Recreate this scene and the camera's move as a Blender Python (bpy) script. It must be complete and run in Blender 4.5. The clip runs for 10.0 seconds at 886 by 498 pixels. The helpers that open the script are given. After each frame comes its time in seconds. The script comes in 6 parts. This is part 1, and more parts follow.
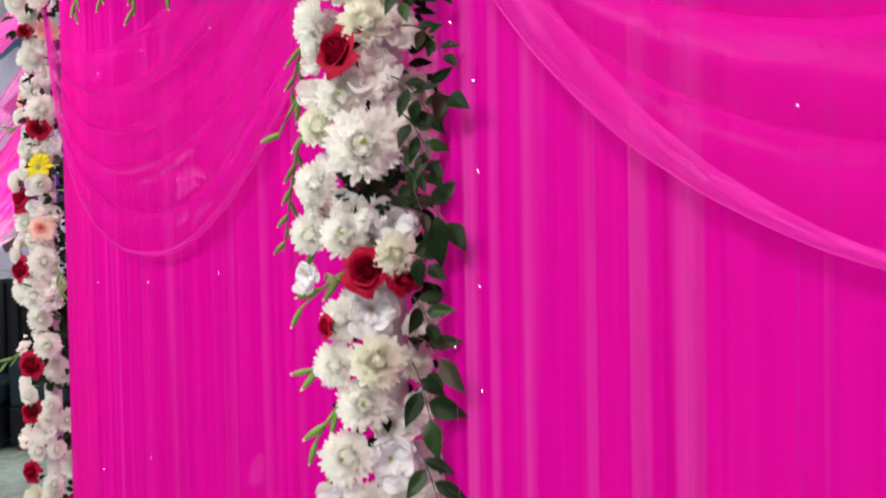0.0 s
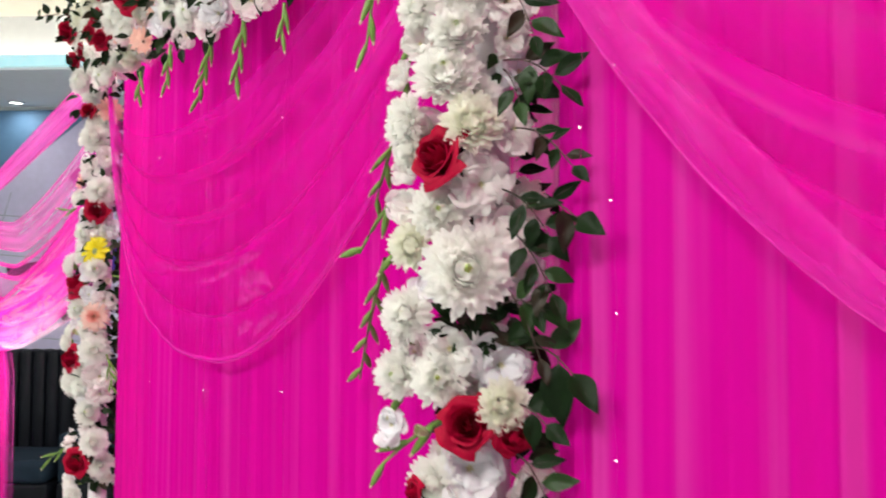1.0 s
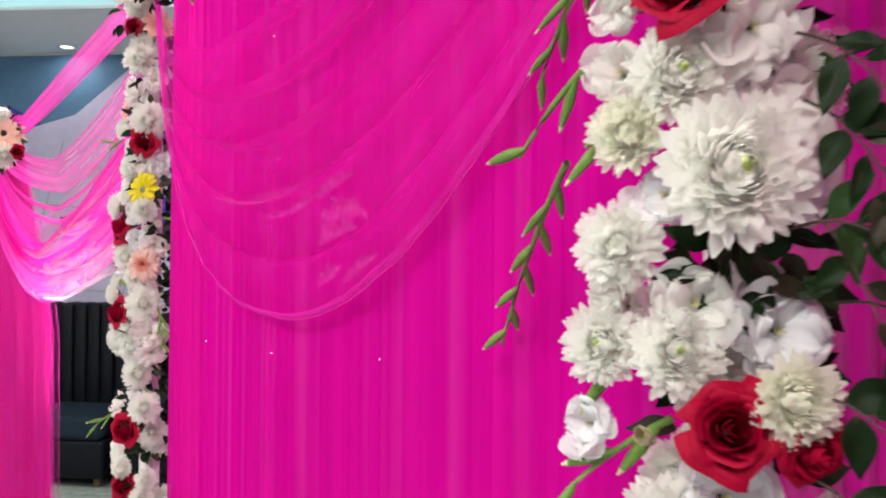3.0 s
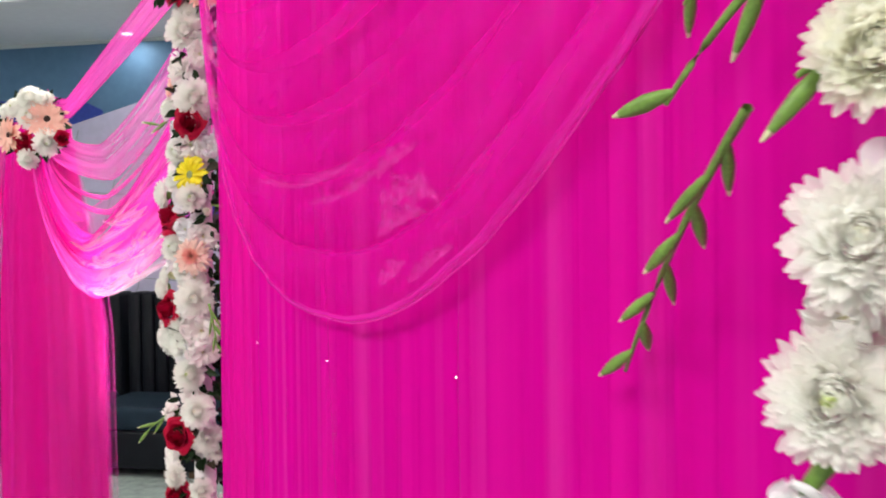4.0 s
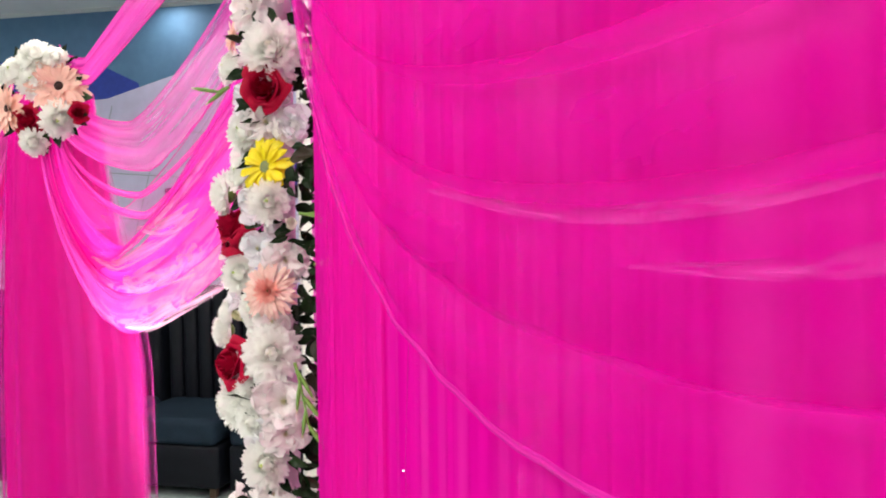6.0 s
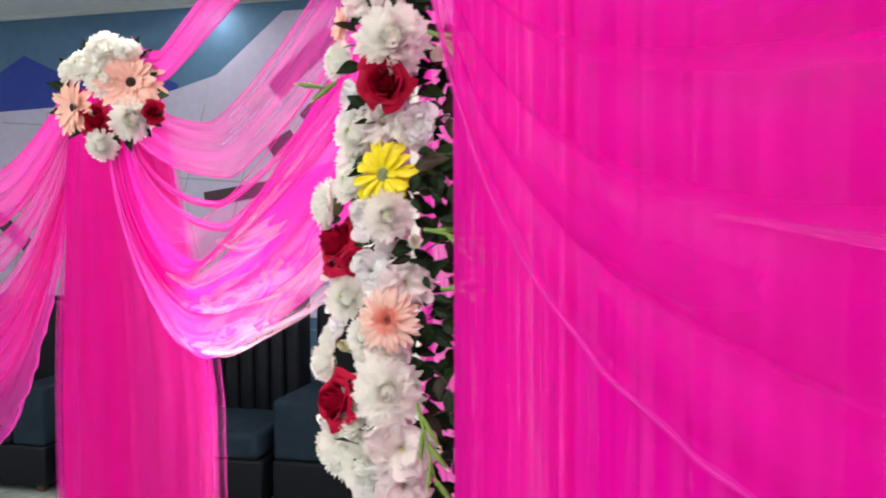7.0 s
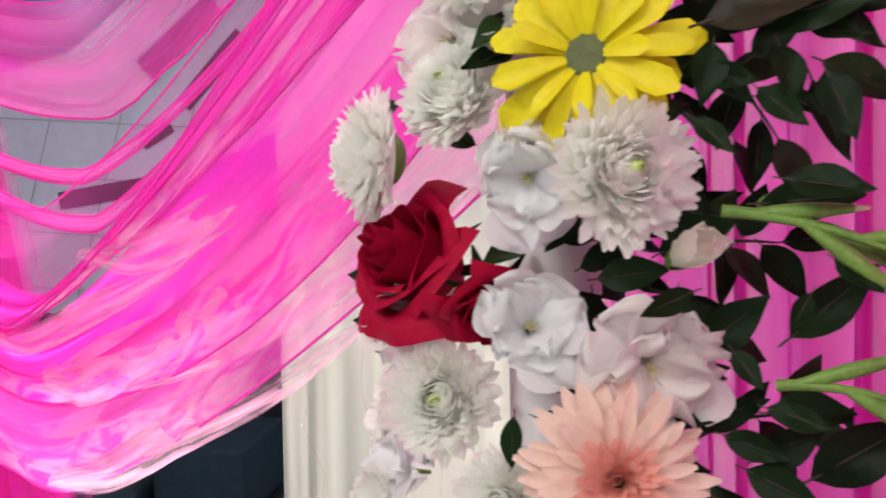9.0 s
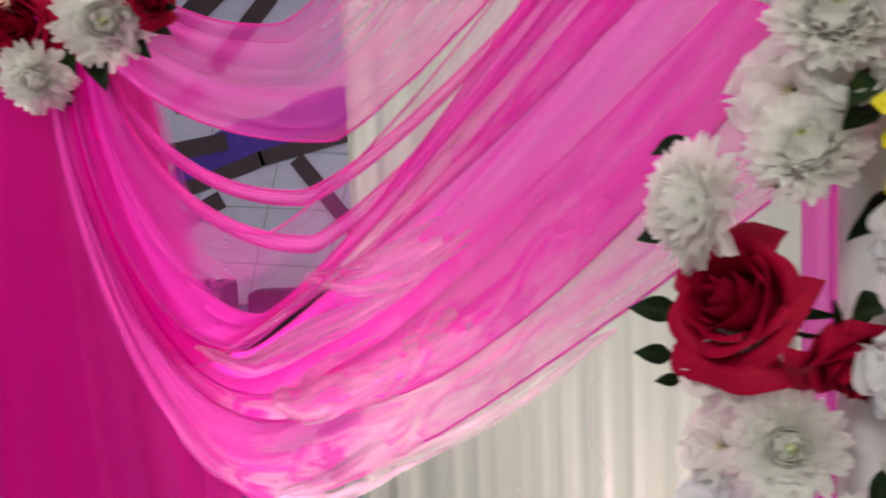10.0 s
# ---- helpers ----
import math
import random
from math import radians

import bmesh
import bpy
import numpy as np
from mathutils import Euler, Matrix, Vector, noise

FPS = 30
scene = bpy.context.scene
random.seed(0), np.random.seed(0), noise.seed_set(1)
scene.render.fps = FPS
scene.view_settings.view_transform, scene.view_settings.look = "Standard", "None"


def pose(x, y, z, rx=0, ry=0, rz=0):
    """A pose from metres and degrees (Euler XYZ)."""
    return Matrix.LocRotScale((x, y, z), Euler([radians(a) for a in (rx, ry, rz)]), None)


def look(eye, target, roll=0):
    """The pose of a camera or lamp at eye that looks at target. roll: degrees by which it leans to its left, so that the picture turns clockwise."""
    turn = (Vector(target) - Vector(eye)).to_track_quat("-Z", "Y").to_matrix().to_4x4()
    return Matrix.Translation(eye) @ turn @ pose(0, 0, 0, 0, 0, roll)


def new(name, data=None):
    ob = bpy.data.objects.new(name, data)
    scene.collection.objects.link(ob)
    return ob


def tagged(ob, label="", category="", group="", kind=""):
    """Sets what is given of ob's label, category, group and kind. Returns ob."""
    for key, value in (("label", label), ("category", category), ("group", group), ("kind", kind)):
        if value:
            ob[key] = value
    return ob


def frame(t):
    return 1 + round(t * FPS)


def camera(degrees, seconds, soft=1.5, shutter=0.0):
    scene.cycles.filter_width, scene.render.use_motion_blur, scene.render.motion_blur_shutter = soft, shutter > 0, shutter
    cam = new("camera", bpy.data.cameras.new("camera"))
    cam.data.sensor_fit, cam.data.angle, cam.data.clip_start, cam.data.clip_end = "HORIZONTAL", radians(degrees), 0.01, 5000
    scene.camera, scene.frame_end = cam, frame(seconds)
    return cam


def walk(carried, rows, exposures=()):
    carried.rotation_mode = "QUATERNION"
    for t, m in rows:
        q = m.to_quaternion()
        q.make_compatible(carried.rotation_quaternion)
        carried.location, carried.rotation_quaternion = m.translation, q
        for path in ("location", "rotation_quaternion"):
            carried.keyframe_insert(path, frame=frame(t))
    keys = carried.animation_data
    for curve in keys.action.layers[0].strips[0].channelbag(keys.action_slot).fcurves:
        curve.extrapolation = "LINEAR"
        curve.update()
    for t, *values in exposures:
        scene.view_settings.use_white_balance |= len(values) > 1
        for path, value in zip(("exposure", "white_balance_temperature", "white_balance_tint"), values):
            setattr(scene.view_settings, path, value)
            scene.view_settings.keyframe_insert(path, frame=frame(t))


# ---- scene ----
cam = camera(54.4, 10.0, soft=1.9, shutter=0.4)
PATH = [
    (0, (-0.002, 0.016, 1.456), (0.01, 2.015, 1.402), -1.1),
    (0.5, (-0.054, 0.097, 1.497), (-0.031, 2.096, 1.543), 0.3),
    (1, (-0.075, 0.226, 1.542), (-0.182, 2.22, 1.645), 0.2),
    (1.5, (-0.069, 0.344, 1.566), (-0.297, 2.328, 1.683), 0.1),
    (2, (-0.073, 0.385, 1.589), (-0.31, 2.362, 1.779), 0.2),
    (2.5, (-0.141, 0.476, 1.55), (-0.373, 2.456, 1.709), 0.5),
    (3, (-0.226, 0.602, 1.513), (-0.449, 2.589, 1.518), 0.6),
    (4.5, (-0.353, 0.96, 1.535), (-0.778, 2.914, 1.491), -1.1),
    (5, (-0.524, 1.119, 1.553), (-0.922, 3.078, 1.496), -1.1),
    (6.3, (-0.719, 1.537, 1.601), (-1.204, 3.474, 1.499), -0.4),
    (6.5, (-0.77, 1.567, 1.6), (-1.273, 3.501, 1.517), -0.2),
    (7, (-0.873, 1.617, 1.615), (-1.373, 3.552, 1.525), -0.4),
    (7.5, (-1.014, 1.757, 1.613), (-1.541, 3.683, 1.508), -0.6),
    (8, (-1.141, 2.114, 1.588), (-1.656, 4.045, 1.53), -0.3),
    (8.5, (-1.209, 2.246, 1.596), (-1.665, 4.192, 1.514), -1.5),
    (9, (-1.261, 2.306, 1.591), (-1.472, 4.293, 1.509), -1.0),
    (9.5, (-1.337, 2.304, 1.62), (-1.533, 4.289, 1.477), -0.6),
    (10, (-1.445, 2.287, 1.653), (-1.664, 4.265, 1.455), -2.2),
]
EXPO = ((0.0, -0.75), (2.0, -0.85), (4.5, -0.8), (6.5, -0.7), (7.5, -0.85), (8.5, -1.05), (9.0, -1.10), (9.5, -1.34), (10.0, -1.58))
# big panels out of view, added as soft fill light for the hall
FILL_PANELS = ((-1.3, 3.7, 3.52, 70, 1.2), (0.6, 4.0, 3.52, 115, 1.2), (-2.9, 0.6, 3.52, 140, 1.2), (-1.0, -1.2, 3.52, 215, 1.2), (-5.0, 2.4, 3.52, 55, 1.2))
STAGE = (6, 14)
# the first is in view; the other two are unseen, added to brighten the back
DOWNLIGHTS = ((-3.83, 6.82, 3.05, 4), (-1.8, 6.4, 3.05, 8), (-0.6, 6.4, 3.05, 8))
walk(cam, [(t, look(eye, target, roll)) for t, eye, target, roll in PATH], exposures=EXPO)

# ---- light ----
world = bpy.data.worlds.new("world")
scene.world = world
world.use_nodes = True
world.node_tree.nodes["Background"].inputs[0].default_value = (0.75, 0.82, 0.9, 1)
world.node_tree.nodes["Background"].inputs[1].default_value = 0.05


# ---- materials ----
def material(name, base, rough=0.6, metal=0.0, spec=0.4, vary=0.12, scale=20.0, bump=0.1, bump_scale=150.0, translucent=0.0, random=0.0, glow=None, strength=0.0):
    """Principled surface with colour variation at two scales, relief and, for petals and cloth, light passing through."""
    m = bpy.data.materials.new(name)
    m.use_nodes = True
    nt = m.node_tree
    n, l = nt.nodes, nt.links
    bs = n["Principled BSDF"]
    bs.inputs["Roughness"].default_value = rough
    bs.inputs["Metallic"].default_value = metal
    bs.inputs["Specular IOR Level"].default_value = spec
    co = n.new("ShaderNodeTexCoord")
    n1 = n.new("ShaderNodeTexNoise")
    n1.inputs["Scale"].default_value = scale
    n1.inputs["Detail"].default_value = 4
    n2 = n.new("ShaderNodeTexNoise")
    n2.inputs["Scale"].default_value = scale * 9
    l.new(co.outputs["Object"], n1.inputs["Vector"])
    l.new(co.outputs["Object"], n2.inputs["Vector"])
    mx = n.new("ShaderNodeMath")
    mx.operation = "ADD"
    l.new(n1.outputs["Fac"], mx.inputs[0])
    l.new(n2.outputs["Fac"], mx.inputs[1])
    val = mx.outputs[0]
    if random:
        oi = n.new("ShaderNodeObjectInfo")
        ma = n.new("ShaderNodeMath")
        ma.operation = "MULTIPLY_ADD"
        ma.inputs[1].default_value = random
        l.new(oi.outputs["Random"], ma.inputs[0])
        l.new(val, ma.inputs[2])
        val = ma.outputs[0]
    rp = n.new("ShaderNodeValToRGB")
    lo = [max(0.0, c * (1 - vary)) for c in base]
    hi = [min(1.0, c * (1 + vary)) for c in base]
    rp.color_ramp.elements[0].position = 0.35
    rp.color_ramp.elements[1].position = 0.75
    rp.color_ramp.elements[0].color = (*lo, 1)
    rp.color_ramp.elements[1].color = (*hi, 1)
    hf = n.new("ShaderNodeMath")
    hf.operation = "MULTIPLY"
    hf.inputs[1].default_value = 0.5
    l.new(val, hf.inputs[0])
    l.new(hf.outputs[0], rp.inputs[0])
    l.new(rp.outputs[0], bs.inputs["Base Color"])
    if bump:
        nb = n.new("ShaderNodeTexNoise")
        nb.inputs["Scale"].default_value = bump_scale
        l.new(co.outputs["Object"], nb.inputs["Vector"])
        bp = n.new("ShaderNodeBump")
        bp.inputs["Strength"].default_value = bump
        bp.inputs["Distance"].default_value = 0.002
        l.new(nb.outputs["Fac"], bp.inputs["Height"])
        l.new(bp.outputs[0], bs.inputs["Normal"])
    if translucent:
        tr = n.new("ShaderNodeBsdfTranslucent")
        l.new(rp.outputs[0], tr.inputs["Color"])
        ms = n.new("ShaderNodeMixShader")
        ms.inputs[0].default_value = translucent
        l.new(bs.outputs[0], ms.inputs[1])
        l.new(tr.outputs[0], ms.inputs[2])
        l.new(ms.outputs[0], n["Material Output"].inputs[0])
    if glow:
        bs.inputs["Emission Color"].default_value = (*glow, 1)
        bs.inputs["Emission Strength"].default_value = strength
    return m


def sheer(name, base, cover, streak=(60.0, 2.0), spread=0.25, translucent=0.5, gloss=0.25, rough=0.35, low=0.3, high=0.7, painted_sheen=0.0, through_tint=None, crinkle=0.0, crisp=(14.0, 26.0), gather=0.0, fade=0.0, crease=None):
    """Woven sheer cloth: threads over air. The weave's density varies in streaks along the gathers (cloth's own u, v)."""
    m = bpy.data.materials.new(name)
    m.use_nodes = True
    nt = m.node_tree
    n, l = nt.nodes, nt.links
    n.remove(n["Principled BSDF"])
    uv = n.new("ShaderNodeUVMap")
    mp = n.new("ShaderNodeMapping")
    mp.inputs["Scale"].default_value = (streak[0], streak[1], 1)
    l.new(uv.outputs[0], mp.inputs[0])
    ns = n.new("ShaderNodeTexNoise")
    ns.inputs["Scale"].default_value = 1.0
    ns.inputs["Detail"].default_value = 4 if painted_sheen else 5
    l.new(mp.outputs[0], ns.inputs["Vector"])
    den = n.new("ShaderNodeMapRange")
    den.inputs[1].default_value = low
    den.inputs[2].default_value = high
    den.inputs[3].default_value = max(0, cover - spread)
    den.inputs[4].default_value = min(1, cover + spread)
    l.new(ns.outputs["Fac"], den.inputs[0])
    rp = n.new("ShaderNodeValToRGB")
    rp.color_ramp.elements[0].position = 0.3
    rp.color_ramp.elements[1].position = 0.7
    rp.color_ramp.elements[0].color = (*[min(1, c * 1.06 + 0.004) for c in base], 1)
    rp.color_ramp.elements[1].color = (*[c * 0.9 for c in base], 1)
    # sheen on the pleats, painted as paler streaks in the thread colour
    if painted_sheen:
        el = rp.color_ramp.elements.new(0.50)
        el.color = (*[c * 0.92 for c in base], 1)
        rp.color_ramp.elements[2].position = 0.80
        rp.color_ramp.elements[2].color = (*[c * (1 - painted_sheen) + painted_sheen * t for c, t in zip(base, (0.85, 0.42, 0.85))], 1)
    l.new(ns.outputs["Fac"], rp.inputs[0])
    df = n.new("ShaderNodeBsdfDiffuse")
    tl = n.new("ShaderNodeBsdfTranslucent")
    gl = n.new("ShaderNodeBsdfGlossy")
    gl.inputs["Roughness"].default_value = rough
    gl.inputs["Color"].default_value = (1, 0.5, 0.85, 1)
    l.new(rp.outputs[0], df.inputs[0])
    if through_tint:
        tl.inputs[0].default_value = (*through_tint, 1)
    else:
        l.new(rp.outputs[0], tl.inputs[0])
    if crinkle:
        mc = n.new("ShaderNodeMapping")
        mc.inputs["Scale"].default_value = (crisp[0], crisp[1], 1)
        l.new(uv.outputs[0], mc.inputs[0])
        nc = n.new("ShaderNodeTexNoise")
        nc.inputs["Scale"].default_value = 1.0
        nc.inputs["Detail"].default_value = 3
        nc.inputs["Distortion"].default_value = 1.2
        l.new(mc.outputs[0], nc.inputs["Vector"])
        bc = n.new("ShaderNodeBump")
        sy = n.new("ShaderNodeSeparateXYZ")
        l.new(uv.outputs[0], sy.inputs[0])
        mr = n.new("ShaderNodeMapRange")
        mr.inputs[1].default_value = 0.45
        mr.inputs[2].default_value = 1.0
        mr.inputs[3].default_value = crinkle * 0.08
        mr.inputs[4].default_value = crinkle
        l.new(sy.outputs[1], mr.inputs[0])
        l.new(mr.outputs[0], bc.inputs["Strength"])
        bc.inputs["Distance"].default_value = 0.02
        l.new(nc.outputs["Fac"], bc.inputs["Height"])
        for sh in (df, tl, gl):
            l.new(bc.outputs[0], sh.inputs["Normal"])
        # glints of light painted into the colour in patches towards the hem
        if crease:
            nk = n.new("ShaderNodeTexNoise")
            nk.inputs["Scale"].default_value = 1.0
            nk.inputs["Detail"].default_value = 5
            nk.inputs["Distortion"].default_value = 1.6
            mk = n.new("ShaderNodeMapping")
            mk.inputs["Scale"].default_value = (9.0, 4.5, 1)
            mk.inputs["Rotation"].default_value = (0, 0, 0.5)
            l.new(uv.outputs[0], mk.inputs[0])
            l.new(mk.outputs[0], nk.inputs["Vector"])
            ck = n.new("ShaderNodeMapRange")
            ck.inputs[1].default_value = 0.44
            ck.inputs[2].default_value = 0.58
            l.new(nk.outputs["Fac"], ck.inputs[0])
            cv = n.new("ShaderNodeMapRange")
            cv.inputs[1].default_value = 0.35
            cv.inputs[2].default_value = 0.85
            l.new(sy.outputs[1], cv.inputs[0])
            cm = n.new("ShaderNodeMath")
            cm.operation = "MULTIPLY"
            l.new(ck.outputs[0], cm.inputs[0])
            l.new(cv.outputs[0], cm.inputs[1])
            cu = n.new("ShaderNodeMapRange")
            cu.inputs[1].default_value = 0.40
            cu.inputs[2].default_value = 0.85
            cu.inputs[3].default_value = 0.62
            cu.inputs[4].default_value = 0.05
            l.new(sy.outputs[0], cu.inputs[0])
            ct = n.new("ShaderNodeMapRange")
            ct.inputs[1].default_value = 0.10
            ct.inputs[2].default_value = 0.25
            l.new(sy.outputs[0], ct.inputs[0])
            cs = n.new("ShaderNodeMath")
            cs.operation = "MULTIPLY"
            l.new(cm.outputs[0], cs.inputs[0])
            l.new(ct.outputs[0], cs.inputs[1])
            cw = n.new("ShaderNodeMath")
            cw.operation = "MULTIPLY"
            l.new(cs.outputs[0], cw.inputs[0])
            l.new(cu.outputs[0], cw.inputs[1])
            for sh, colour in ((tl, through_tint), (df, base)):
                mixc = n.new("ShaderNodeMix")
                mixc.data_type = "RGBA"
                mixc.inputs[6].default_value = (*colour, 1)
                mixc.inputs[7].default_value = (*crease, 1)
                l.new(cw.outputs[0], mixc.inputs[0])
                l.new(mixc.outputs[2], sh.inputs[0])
    a = n.new("ShaderNodeMixShader")
    a.inputs[0].default_value = translucent
    l.new(df.outputs[0], a.inputs[1])
    l.new(tl.outputs[0], a.inputs[2])
    fr = n.new("ShaderNodeFresnel")
    fr.inputs[0].default_value = 1.4
    fm = n.new("ShaderNodeMath")
    fm.operation = "MULTIPLY_ADD"
    fm.inputs[1].default_value = gloss * 0.6
    fm.inputs[2].default_value = gloss * 0.4
    fm.use_clamp = True
    l.new(fr.outputs[0], fm.inputs[0])
    b = n.new("ShaderNodeMixShader")
    l.new(fm.outputs[0], b.inputs[0])
    l.new(a.outputs[0], b.inputs[1])
    l.new(gl.outputs[0], b.inputs[2])
    tp = n.new("ShaderNodeBsdfTransparent")
    c = n.new("ShaderNodeMixShader")
    if gather:
        sx = n.new("ShaderNodeSeparateXYZ")
        l.new(uv.outputs[0], sx.inputs[0])
        gm = n.new("ShaderNodeMapRange")
        gm.interpolation_type = "SMOOTHSTEP"
        gm.inputs[1].default_value = 0.0
        gm.inputs[2].default_value = 0.42
        gm.inputs[3].default_value = gather
        gm.inputs[4].default_value = 0.0
        l.new(sx.outputs[0], gm.inputs[0])
        ga = n.new("ShaderNodeMath")
        ga.operation = "ADD"
        ga.use_clamp = True
        l.new(den.outputs[0], ga.inputs[0])
        l.new(gm.outputs[0], ga.inputs[1])
        cover_out = ga.outputs[0]
        if fade:
            fd = n.new("ShaderNodeMapRange")
            fd.interpolation_type = "SMOOTHSTEP"
            fd.inputs[1].default_value = 0.55
            fd.inputs[2].default_value = 1.0
            fd.inputs[3].default_value = 1.0
            fd.inputs[4].default_value = 1.0 - fade
            l.new(sx.outputs[1], fd.inputs[0])
            fx = n.new("ShaderNodeMath")
            fx.operation = "MULTIPLY"
            l.new(cover_out, fx.inputs[0])
            l.new(fd.outputs[0], fx.inputs[1])
            cover_out = fx.outputs[0]
        l.new(cover_out, c.inputs[0])
    else:
        l.new(den.outputs[0], c.inputs[0])
    l.new(tp.outputs[0], c.inputs[1])
    l.new(b.outputs[0], c.inputs[2])
    l.new(c.outputs[0], n["Material Output"].inputs[0])
    return m


